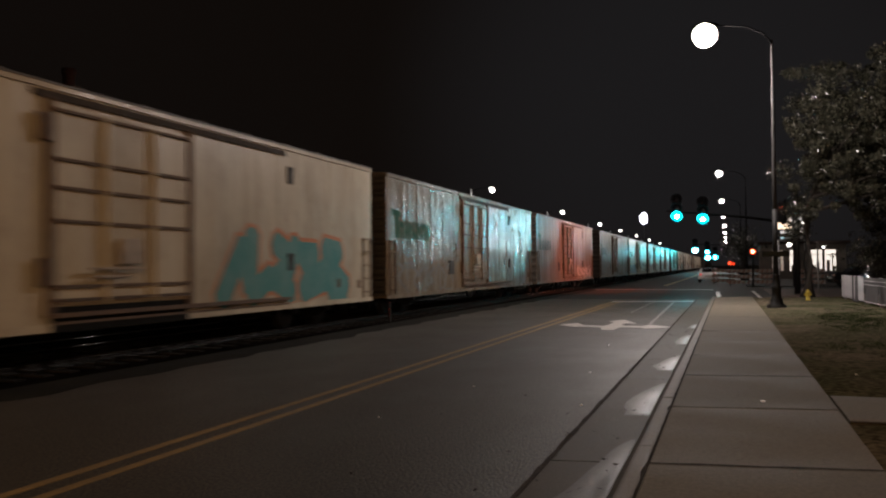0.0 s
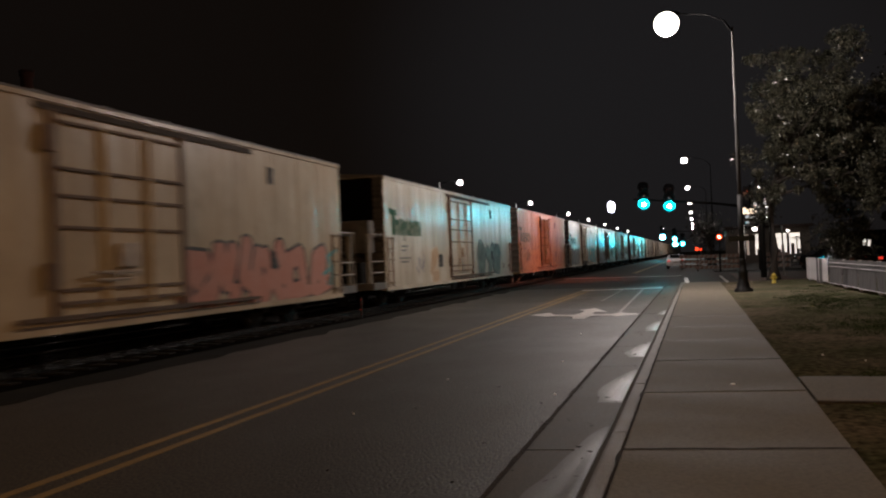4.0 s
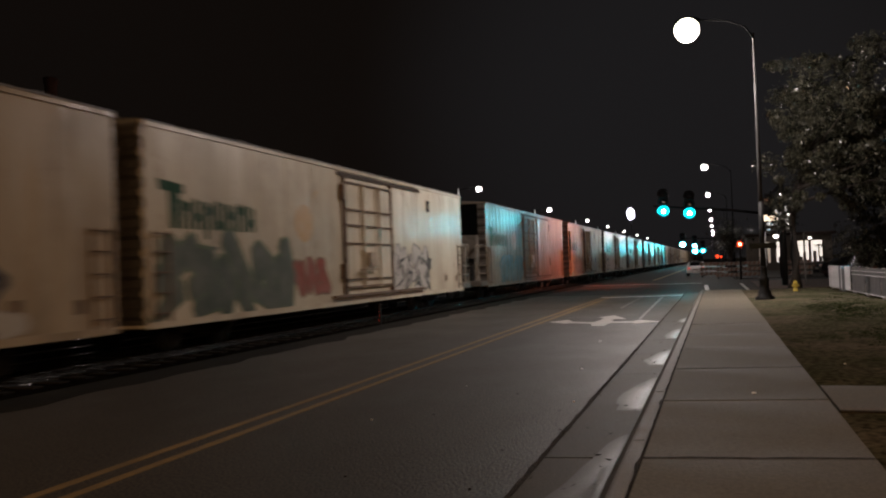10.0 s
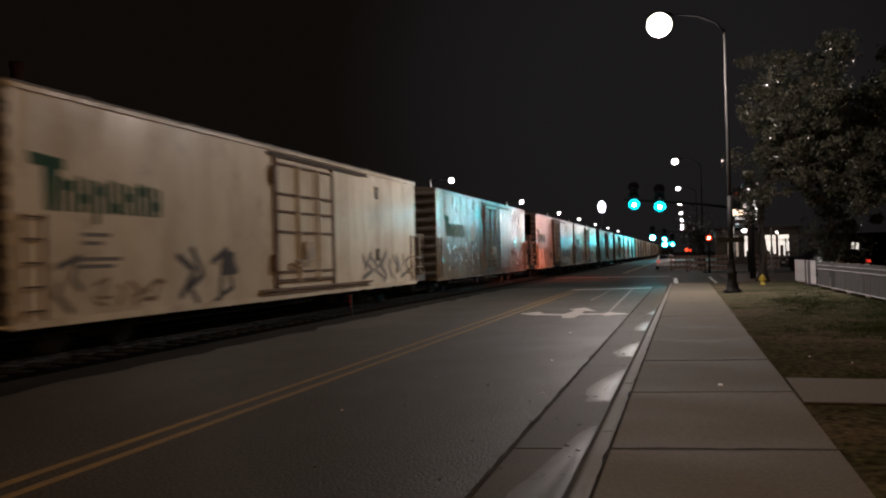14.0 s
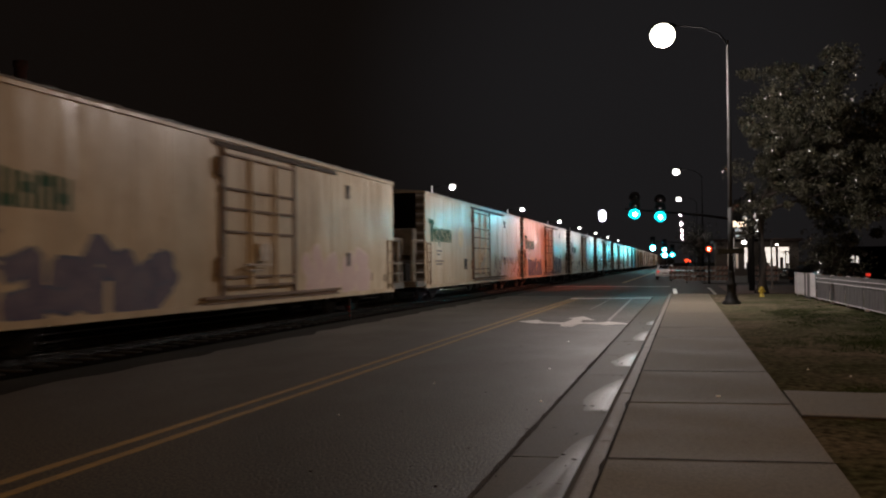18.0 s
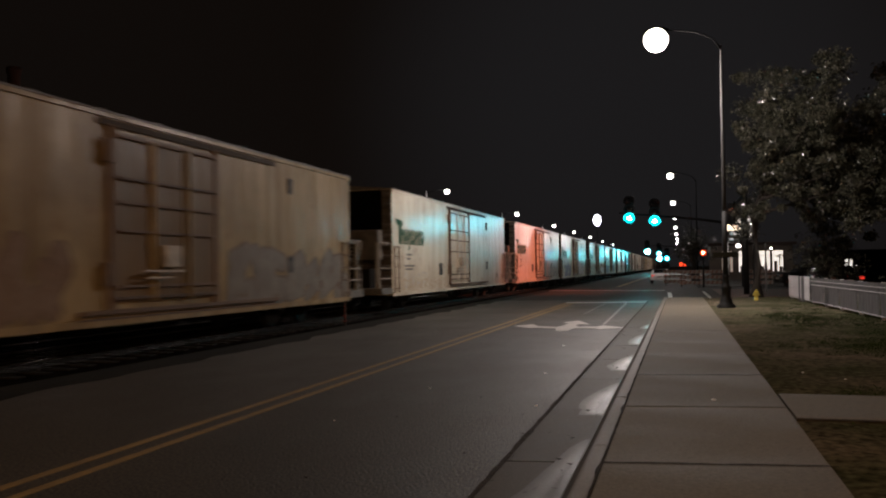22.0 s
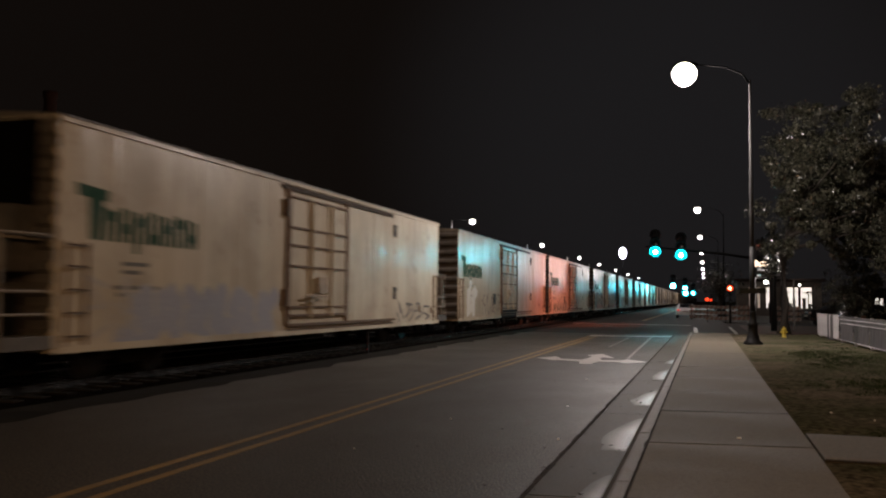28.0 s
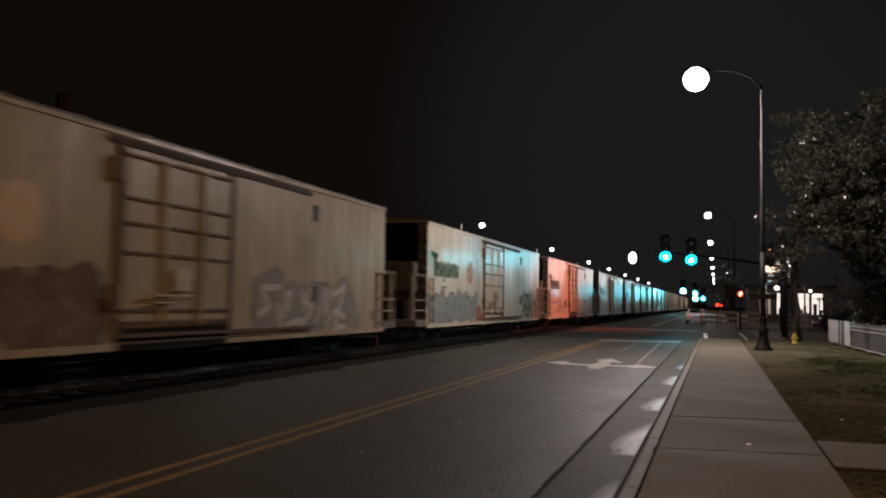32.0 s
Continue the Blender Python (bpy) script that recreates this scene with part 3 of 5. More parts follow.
# thin grass on the verge, clump by clump
rg = random.Random(5)
verts, faces = [], []
while len(faces) < 90000:
    x, y = rg.uniform(1.1, 8), rg.uniform(4, 35)
    lush = noise.noise(Vector((x * 0.55, y * 0.28, 7))) + 0.5 * noise.noise(Vector((x * 1.9, y * 1.1, 4))) + 0.30 * min(1.5, x - 2.6) - 0.05 * max(0, y - 24)
    if 8.1 < y < 9.9 or rg.random() > 0.10 + 1.1 * lush:
        continue
    a, hgt, w = rg.uniform(0, 6.3), rg.uniform(0.012, 0.045), rg.uniform(0.004, 0.009)
    dx, dy = math.cos(a) * w, math.sin(a) * w
    z = 0.112 + 0.035 * noise.noise(Vector((x * 0.7, y * 0.7, 0))) + 0.012 * noise.noise(Vector((x * 4, y * 4, 3)))
    k = len(verts)
    verts += [(x - dx, y - dy, z), (x + dx, y + dy, z), (x + rg.uniform(-0.04, 0.04), y + rg.uniform(-0.04, 0.04), z + hgt)]
    faces.append((k, k + 1, k + 2))
me = bpy.data.meshes.new("grass")
me.from_pydata(verts, [], faces)
me.materials.append(M_GRASS)
tagged(new("grass", me), "thin patchy short green grass on earth", "grass", "", "stuff")

# litter and leaves in the gutter and on the asphalt
bm = bmesh.new()
for _ in range(110):
    x, y = rg.uniform(GX0 - 0.05, KX0) if rg.random() < 0.8 else rg.uniform(-3.2, GX0), rg.uniform(3, 22)
    a, s = rg.uniform(0, 6.3), rg.uniform(0.012, 0.035)
    c, d = math.cos(a) * s, math.sin(a) * s
    bm.faces.new([bm.verts.new((x + u, y + v, 0.0125 + rg.uniform(0, 0.012))) for u, v in ((c, d), (-d * 0.5, c * 0.5), (-c, -d), (d * 0.5, -c * 0.5))])
tagged(new("fallen_leaves", mesh_of("fallen_leaves", bm, M_BARK)), "small dark fallen leaves along the gutter", "leaves", "", "stuff")
bm = bm_of((0.285, 0.330, 9.12, 9.16, WALK_Z + 0.001, WALK_Z + 0.012))
tagged(new("paper_scrap", mesh_of("paper_scrap", bm, M_PAPER)), "small white paper scrap on the sidewalk", "litter")
for x, y, s in ((-3.1, 10.4, 0.010), (-1.9, 12.2, 0.014), (-2.2, 16.5, 0.02), (-1.55, 9.3, 0.012), (1.5, 11.8, 0.012), (1.9, 11.2, 0.010), (-3.4, 8.0, 0.008)):
    z = 0.0 if x < 0 else 0.12
    tagged(new("paper_scrap", mesh_of("paper_scrap", bm_of((x - s, x + s, y - s, y + s, z, z + 0.012)), M_PAPER, bevel=0.003)), "tiny pale scrap of litter on the ground", "litter")

# ---------------------------------------------------------------- street lamps


def street_lamp(x, y, side, glass, first=False, pole=None):
    """side: -1 when the arm reaches towards -x, +1 towards +x."""
    top = thing("street_lamp", pose(x, y, -0.10 if x < 0 else (0.05 if y > 62 else 0.11)), "tall tapered steel street lamp with a lit bowl", "street lamp", "street lamps along the road")
    bm = bmesh.new()
    wide = 2.0 if x < 0 else 1.0
    tube(bm, [(0, 0, 0.9), (0, 0, 4.0), (0, 0, 8.75 if x > 0 else 9.3)], [0.080 * wide, 0.062 * wide, 0.033 * wide], 12)
    part("pole", bm, pole or M_ARM, top, "", True)
    bm = bmesh.new()
    prof = [(0.30, 0.0), (0.30, 0.09), (0.21, 0.15), (0.20, 0.28), (0.155, 0.34), (0.145, 0.60), (0.175, 0.66), (0.125, 0.74), (0.102, 1.0), (0.118, 1.04), (0.094, 1.1)]
    rings = [[bm.verts.new((r * math.cos(2 * math.pi * k / 16), r * math.sin(2 * math.pi * k / 16), z)) for k in range(16)] for r, z in prof]
    for a, b in zip(rings, rings[1:]):
        for k in range(16):
            bm.faces.new((a[k], a[(k + 1) % 16], b[(k + 1) % 16], b[k]))
    part("base", bm, M_DARKMETAL, top, "fluted black cast base", True)
    if first:
        bm = bmesh.new()
        tube(bm, [(0, 0, 1.0), (0, 0, 3.2)], [0.092, 0.085], 12)
        part("sleeve", bm, M_DARKMETAL, top, "black lower sleeve", True)
    bm = bmesh.new()
    s = side
    if x < 0:
        tube(bm, [(0, 0, 9.1), (s * 0.8, 0, 9.3), (s * 1.75, 0, 9.38)], [0.03, 0.026, 0.024], 8)
    else:
        tube(bm, [(0, 0, 8.6), (s * 0.25, 0, 8.98), (s * 0.8, 0, 9.25), (s * 1.5, 0, 9.36), (s * 1.75, 0, 9.38)], [0.034, 0.03, 0.026, 0.024, 0.024], 8)
    part("arm", bm, M_ARM, top, "", True)
    bm = bmesh.new()
    ball(bm, (s * 2.04, 0, 9.40), 0.42, 0.19, 0.11)
    part("luminaire", bm, M_ARM, top, "dark cobra-head housing", True)
    bm = bmesh.new()
    # bowl sized to the bright core of its glare, larger than the glass
    k = 0.82 if first else 0.56
    ball(bm, (s * 2.08, 0, 9.34 - 0.30 * k), 0.50 * k, 0.50 * k, 0.48 * k, 20, 14)
    part("bowl", bm, glass, top, "brightly lit glass bowl, enlarged to its glare", True)
    return top


for i, ly in enumerate(LAMP_Y):
    street_lamp(1.46, ly, -1, G_LAMP if ly < 60 else G_LAMPW, i == 2, M_POLE if i == 2 else M_ARM)
for ly in LEFT_LAMP_Y:
    street_lamp(-23.68, ly, 1, G_LAMPW, False, M_LEFTPOLE)
# bluish lamp on a pole beyond the track
violet = thing("yard_lamp", pose(-15.6, 170, -0.05), "bluish-white yard lamp on a thin mast", "yard lamp")
bm = bmesh.new()
tube(bm, [(0, 0, 0), (0, 0, 10.4)], [0.12, 0.06], 8)
part("mast", bm, M_POLE, violet, "", True)
bm = bmesh.new()
ball(bm, (0, 0, 10.9), 0.75, 0.4, 1.15)
part("lamp_head", bm, G_VIOLET, violet, "bright bluish lens", True)

yard = thing("yard_lamp", pose(YARD[0], YARD[1] + 0.3, -0.1), "low bluish yard lamp on a post beyond the track", "yard lamp")
bm = bmesh.new()
tube(bm, [(0, 0, 0), (0, 0, YARD[2] + 0.1)], [0.07, 0.05], 8)
part("post", bm, M_DARKMETAL, yard, "", True)
bm = bmesh.new()
ball(bm, (0, -0.1, YARD[2] + 0.1), 0.10, 0.08, 0.10)
part("lamp_head", bm, G_LAMPW, yard, "", True)

# invented mast and head for the added lamp that lights the cars
flood = thing("flood_light", pose(FILL_FAR[0], FILL_FAR[1] - 0.5, 0.11), "added fill lamp on a steel mast, out of view", "flood light")
bm = bmesh.new()
tube(bm, [(0, 0, 0), (0, 0, FILL_FAR[2] - 0.2)], [0.12, 0.07], 10)
part("mast", bm, M_POLE, flood, "", True)
part("lamp_head", bm_of((-0.35, 0.35, -0.12, 0.12, FILL_FAR[2] - 0.2, FILL_FAR[2] + 0.3)), G_LAMP, flood, "", bevel=0.03)

# invented mast and head for the added lamp near the sidewalk
lot = thing("lot_light", pose(FILL_NEAR[0], FILL_NEAR[1] - 0.3, 0.10), "lit lamp on a steel mast, added out of view as fill", "lot light")
bm = bmesh.new()
tube(bm, [(0, 0, 0), (0, 0, FILL_NEAR[2] + 0.3)], [0.11, 0.06], 10)
part("mast", bm, M_POLE, lot, "", True)
part("lamp_head", bm_of((-0.25, 0.25, -0.10, 0.45, FILL_NEAR[2] + 0.3, FILL_NEAR[2] + 0.45)), G_LAMP, lot, "", bevel=0.03)

# signs on the first lamp's sleeve
sign = thing("street_sign", pose(1.46, 29.33, 1.86), "small dark street sign clamped on the pole", "street sign")
part("plate", bm_of((-0.42, 0.42, -0.015, 0.015, -0.08, 0.10)), M_SIGN, sign, "", bevel=0.006)
part("clamp", bm_of((-0.13, 0.13, 0.012, 0.05, -0.05, 0.05)), M_POLE, sign)

# ---------------------------------------------------------------- traffic signals


def signal_head(at, lens, lit, label, group, size=1.0, hood=True, core=0.085):
    """Three lenses in a black housing; faces -y of its own space."""
    top = thing("traffic_signal", at, label, "traffic signal", group)
    top.scale = (size, size, size)
    part("housing", bm_of((-0.19, 0.19, -0.12, 0.12, -0.55, 0.55)), M_HOUSING, top, "", bevel=0.03)
    if not hood:
        part("backplate", bm_of((-0.30, 0.30, 0.0, 0.02, -0.66, 0.66)), M_ARM, top, "", bevel=0.008)
    for i, z in enumerate((0.36, 0.0, -0.36)):
        bm = bmesh.new()
        # lit lens drawn wider than real, to take in its glow
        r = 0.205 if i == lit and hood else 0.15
        ball(bm, (0, -0.125, z), r, 0.05, r, 16, 8)
        glass = part("lens", bm, lens if i == lit else M_GLASS, top, "lit lens" if i == lit else "unlit dark lens", True)
        if i == lit:
            bm = bmesh.new()
            ball(bm, (0, -0.20, z), core, 0.03, core, 12, 6)
            part("bulb", bm, G_CORE if lens == G_GREEN else G_REDCORE, glass, "", True)
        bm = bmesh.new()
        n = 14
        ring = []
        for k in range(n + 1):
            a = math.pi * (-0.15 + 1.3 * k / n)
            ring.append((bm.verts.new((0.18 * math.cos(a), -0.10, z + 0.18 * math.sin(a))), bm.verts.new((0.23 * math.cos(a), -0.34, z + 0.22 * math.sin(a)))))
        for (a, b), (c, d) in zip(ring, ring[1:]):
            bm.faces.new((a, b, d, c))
        # the lit visor gets the glowing lens material, as a halo
        part("visor", bm, lens if i == lit and hood else M_HOUSING, top, "glowing hood, added as a halo round the lens" if i == lit and hood else "", True)
    return top


# heads scaled up so the lit disc is as wide as its glare
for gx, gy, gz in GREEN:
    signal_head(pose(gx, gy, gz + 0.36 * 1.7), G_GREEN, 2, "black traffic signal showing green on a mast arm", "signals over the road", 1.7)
for gx, gy, gz in RED_HEADS:
    signal_head(pose(gx, gy, gz - 0.36, 0, 0, -104), G_RED, 0, "black traffic signal showing red to the cross street", "signals over the cross street", 1.0, False)
mast = thing("signal_mast", pose(4.3, SIGNAL_Y, 0.05), "dark steel signal pole with a long upswept mast arm", "signal mast")
bm = bmesh.new()
tube(bm, [(0, 0, 0), (0, 0, 5.4)], [0.17, 0.13], 12)
part("pole", bm, M_DARKMETAL, mast, "", True)
bm = bmesh.new()
tube(bm, [(0, 0.16, 4.25), (-3.0, 0.16, 4.75), (-8.4, 0.16, 5.35)], [0.11, 0.09, 0.05], 10)
part("mast_arm", bm, M_DARKMETAL, mast, "", True)
part("signal_box", bm_of((-0.30, 0.30, -0.32, -0.05, 2.9, 3.9)), M_DARKMETAL, mast, "", bevel=0.03)
mast2 = thing("signal_mast", pose(3.35, 47.0, 0.0), "dark steel signal pole over the cross street", "signal mast")
bm = bmesh.new()
tube(bm, [(0, 0, 0), (0, 0, 5.6)], [0.15, 0.11], 12)
part("pole", bm, M_DARKMETAL, mast2, "", True)
bm = bmesh.new()
tube(bm, [(0, 0, 5.2), (0, 6.0, 5.3), (0, 10.5, 5.35)], [0.09, 0.07, 0.05], 10)
part("mast_arm", bm, M_DARKMETAL, mast2, "", True)
ped = thing("pedestrian_signal", pose(1.6, 62.0, 0.0), "pedestrian signal with a lit red hand on a post", "pedestrian signal")
bm = bmesh.new()
tube(bm, [(0, 0, 0), (0, 0, 2.9)], 0.06, 10)
part("post", bm, M_DARKMETAL, ped, "", True)
part("housing", bm_of((-0.24, 0.24, -0.28, -0.06, 2.16, 2.66)), M_DARKMETAL, ped, "", bevel=0.03)
bm = bmesh.new()
ball(bm, (0, -0.29, 2.42), 0.19, 0.04, 0.19)
red_lens = part("lens", bm, G_RED, ped, "lit orange-red symbol", True)
bm = bmesh.new()
ball(bm, (0, -0.32, 2.42), 0.08, 0.03, 0.08)
part("bulb", bm, G_REDCORE, red_lens, "", True)
# far intersections: heads enlarged to their glare, the first one for a white lamp
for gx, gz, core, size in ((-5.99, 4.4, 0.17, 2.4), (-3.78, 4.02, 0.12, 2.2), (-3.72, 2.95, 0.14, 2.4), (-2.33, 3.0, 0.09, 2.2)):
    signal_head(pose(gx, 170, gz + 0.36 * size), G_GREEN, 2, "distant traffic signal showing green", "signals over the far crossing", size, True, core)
far = thing("signal_mast", pose(3.0, 170.2, 0.0), "distant steel signal pole with a mast arm", "signal mast")
bm = bmesh.new()
tube(bm, [(0, 0, 0), (0, 0, 5.2), (-9.5, 0, 5.6)], [0.16, 0.13, 0.06], 8)
part("pole", bm, M_DARKMETAL, far, "", True)
for gx, gz, gr in ((0.22, 1.82, 0.30), (0.86, 1.71, 0.17)):
    lampf = thing("warning_lamp", pose(gx, 150, 0), "small red warning lamp on a stand", "warning lamp", "red lamps by the works")
    bm = bmesh.new()
    tube(bm, [(0, 0, 0), (0, 0, gz - 0.15)], 0.03, 8)
    part("stand", bm, M_DARKMETAL, lampf, "", True)
    bm = bmesh.new()
    ball(bm, (0, 0, gz), gr, 0.2, gr)
    part("lens", bm, G_RED, lampf, "", True)

# red reflectors by the track, given a glow of their own
marker = thing("marker_post", pose(-8.9, 21.75, -0.02), "low dark post with small red reflectors that glow", "marker post")
part("post", bm_of((-0.03, 0.03, 0.0, 0.05, 0, 0.62)), M_DARKMETAL, marker, "", bevel=0.006)
for z in (0.16, 0.28, 0.42, 0.56):
    bm = bmesh.new()
    ball(bm, (0, -0.012, z), 0.007, 0.012, 0.007, 8, 6)
    part("lens", bm, G_REDDIM, marker, "", True)

# ---------------------------------------------------------------- trees


def tree(x, y, seed, height, spread, base, count, label, shift=0.0, leaf=1.0):
    """shift: how far the crown's middle lies beside the trunk."""
    rt = random.Random(seed)
    top = thing("tree", pose(x, y, 0.08 if x > 0 else -0.12), label, "tree", "trees on the verge")
    bm = bmesh.new()
    tube(bm, [(0, 0, 0), (0.03, 0.02, 0.25), (0.05, 0, 1.4), (0.0, 0.05, base), (0.1 + shift * 0.3, 0.1, base + 1.6), (shift, 0.1, height * 0.75)],
         [0.34, 0.25, 0.21, 0.19, 0.14, 0.05], 12)
    part("trunk", bm, M_BARK, top, "rough dark bark", True)
    tips = []
    for i in range(18):
        a = i * 2.4 + rt.uniform(-0.3, 0.3)
        z0 = base + (height * 0.62 - base) * rt.random()
        reach = spread * rt.uniform(0.6, 1.0)
        z1 = min(height - 0.4, z0 + rt.uniform(0.15, 0.5) * height * 0.6)
        p0 = (shift * (z0 - base) / height, 0.05, z0)
        p1 = (shift * 0.6 + 0.45 * reach * math.cos(a), 0.45 * reach * math.sin(a), z0 + 0.55 * (z1 - z0))
        p2 = (shift + reach * math.cos(a + 0.2), reach * math.sin(a + 0.2), z1)
        bm = bmesh.new()
        tube(bm, [p0, p1, p2], [0.09, 0.05, 0.015], 6)
        part("limb", bm, M_BARK, top, "", True)
        tips += [p1, p2, tuple(0.5 * (u + v) for u, v in zip(p1, p2))]
    for i in range(12):
        tips.append((shift + rt.uniform(-0.5, 0.5) * spread, rt.uniform(-0.5, 0.5) * spread, height * rt.uniform(0.66, 0.93)))
    for i in range(16):
        a = rt.uniform(0, 6.3)
        tips.append((shift + spread * 0.92 * math.cos(a), spread * 0.92 * math.sin(a), base + rt.uniform(-0.4, 2.4)))
    verts, faces, clumps = [], [], []
    for p in tips:
        for _ in range(3):
            clumps.append((Vector(p) + Vector((rt.gauss(0, 0.50), rt.gauss(0, 0.50), rt.gauss(0, 0.42))), rt.uniform(0.20, 0.75) * (spread / 3.2) ** 0.5))
    for i in range(count):
        c, r = clumps[rt.randrange(len(clumps))]
        d = Vector((rt.gauss(0, 1), rt.gauss(0, 1), rt.gauss(0, 0.7)))
        d = d * 0.5 + d.normalized() * rt.random() ** 0.6 * 0.8
        p = c + d * r * 0.6
        q = Euler((rt.uniform(-1.2, 1.2), rt.uniform(-1.2, 1.2), rt.uniform(0, 6.3)))
        s = leaf * rt.uniform(0.045, 0.085)
        k = len(verts)
        for u, v, w in ((-s, 0, 0), (0, -s * 0.45, 0.012), (s, 0, 0), (0, s * 0.45, 0.012)):
            e = Vector((u, v, w))
            e.rotate(q)
            verts.append(p + e)
        faces.append((k, k + 1, k + 2, k + 3))
    me = bpy.data.meshes.new("crown")
    me.from_pydata(verts, [], faces)
    me.materials.append(M_LEAF)
    shared("crown", me, top, None, "small glossy dark green leaves in loose clumps")
    return top


M_LEAF = material("glossy_oak_leaf", (0.062, 0.060, 0.042), 0.22, 0.4, 1.6, 0.0, grain=5, other=(0.012, 0.014, 0.009), spec=1.0, tint=0.0)
tree(3.25, 40.0, 11, 10.4, 2.65, 3.6, 62000, "evergreen oak with glossy small leaves beside the sidewalk", 2.35, 1.15)
tree(10.6, 41.0, 12, 9.8, 3.9, 2.4, 60000, "broad evergreen oak with a dark crown over the lawn", 0.0, 1.7)
tree(14.5, 43.0, 13, 11.5, 4.6, 2.2, 50000, "dark evergreen oak behind the white fence", 0.0, 1.9)
tree(1.1, 73.0, 15, 4.5, 1.15, 1.9, 3500, "small street tree beyond the crossing")
tree(-22.6, 149.0, 18, 8.2, 1.6, 3.0, 4000, "small tree lit by the lamp beyond the track", 0.0, 1.6)
tree(6.7, 44.0, 16, 2.7, 1.0, 0.8, 3500, "low bushy young oak behind the fence")

# ---------------------------------------------------------------- fence
fence = thing("fence", pose(0, 0, 0.12), "low white board fence with grey screen cloth beside the lawn", "fence")
F0, F1 = Vector((4.35, 37.3, 0)), Vector((4.95, 14.0, 0))
along = (F1 - F0)
length = along.length
along /= length
ang = math.degrees(math.atan2(along.y, along.x))
post_mesh = mesh_of("post", bm_of((-0.05, 0.05, 0.032, 0.12, 0, 0.93)), M_FENCE, bevel=0.008)
picket_mesh = mesh_of("picket", bm_of((-0.09, 0.09, -0.012, 0.012, 0.12, 0.95)), M_FENCE, bevel=0.004)
# darker pickets, in the cloth's grey, for the dark stripes across the boards
dark_picket = mesh_of("picket", bm_of((-0.10, 0.10, -0.012, 0.012, 0.02, 0.92)), M_FABRIC, bevel=0.004)
bm = bmesh.new()
CN = 24
cloth = [[bm.verts.new((-1.15 + 2.3 * i / CN, 0.010 * math.sin(i * 1.9) + 0.012 * math.sin(i * 0.7 + z * 5), z)) for i in range(CN + 1)] for z in (0.10, 0.5, 0.92)]
for a, b in zip(cloth, cloth[1:]):
    for i in range(CN):
        bm.faces.new((a[i], a[i + 1], b[i + 1], b[i]))
cloth_mesh = mesh_of("screen_cloth", bm, M_FABRIC, True)
rail_mesh = mesh_of("fence_rail", bm_of((-1.19, 1.19, -0.040, 0.03, -0.009, 0.009)), M_FENCE, bevel=0.006)
BAY = 2.4
for i in range(10):
    p = F0 + along * (i * BAY)
    shared("post", post_mesh, fence, pose(p.x, p.y, 0, 0, 0, ang))
    c = F0 + along * ((i + 0.5) * BAY)
    for z in ((0.10, 0.68, 0.81) if i > 1 else (0.10,)):
        shared("fence_rail", rail_mesh, fence, Matrix.Translation((c.x, c.y, z)) @ pose(0, -0.0, 0, 0, 0, ang))
    turn = Matrix.Translation((c.x, c.y, 0)) @ pose(0, 0, 0, 0, 0, ang)
    if i < 2:
        for k in range(11):
            q = F0 + along * (i * BAY + 0.12 + k * 0.215)
            shared("picket", picket_mesh if i == 0 or k in (2, 6, 7, 8, 9, 10) else dark_picket, fence, Matrix.Translation((q.x, q.y, 0)) @ pose(0, 0, 0, 0, 0, ang) @ pose(0, -0.045, 0))
    else:
        shared("screen_cloth", cloth_mesh, fence, turn @ pose(0, -0.012, 0))

# ---------------------------------------------------------------- hydrant
hyd = thing("fire_hydrant", pose(2.95, 36.3, 0.09), "short yellow fire hydrant on the verge", "fire hydrant")
bm = bmesh.new()
tube(bm, [(0, 0, 0), (0, 0, 0.05), (0, 0, 0.06), (0, 0, 0.46), (0, 0, 0.47), (0, 0, 0.50)], [0.16, 0.16, 0.11, 0.10, 0.14, 0.14], 14)
part("barrel", bm, M_HYDRANT, hyd, "", True)
bm = bmesh.new()
ball(bm, (0, 0, 0.52), 0.12, 0.12, 0.12)
tube(bm, [(0, 0, 0.62), (0, 0, 0.70)], 0.03, 6)
part("bonnet", bm, M_HYDRANT, hyd, "", True)
for d in ((-1, 0), (1, 0), (0, -1)):
    bm = bmesh.new()
    tube(bm, [(d[0] * 0.08, d[1] * 0.08, 0.36), (d[0] * 0.19, d[1] * 0.19, 0.36)], 0.055, 8)
    part("nozzle", bm, M_HYDRANT, hyd, "", True)

hyd.scale = (0.72, 0.72, 0.64)

# ---------------------------------------------------------------- cars


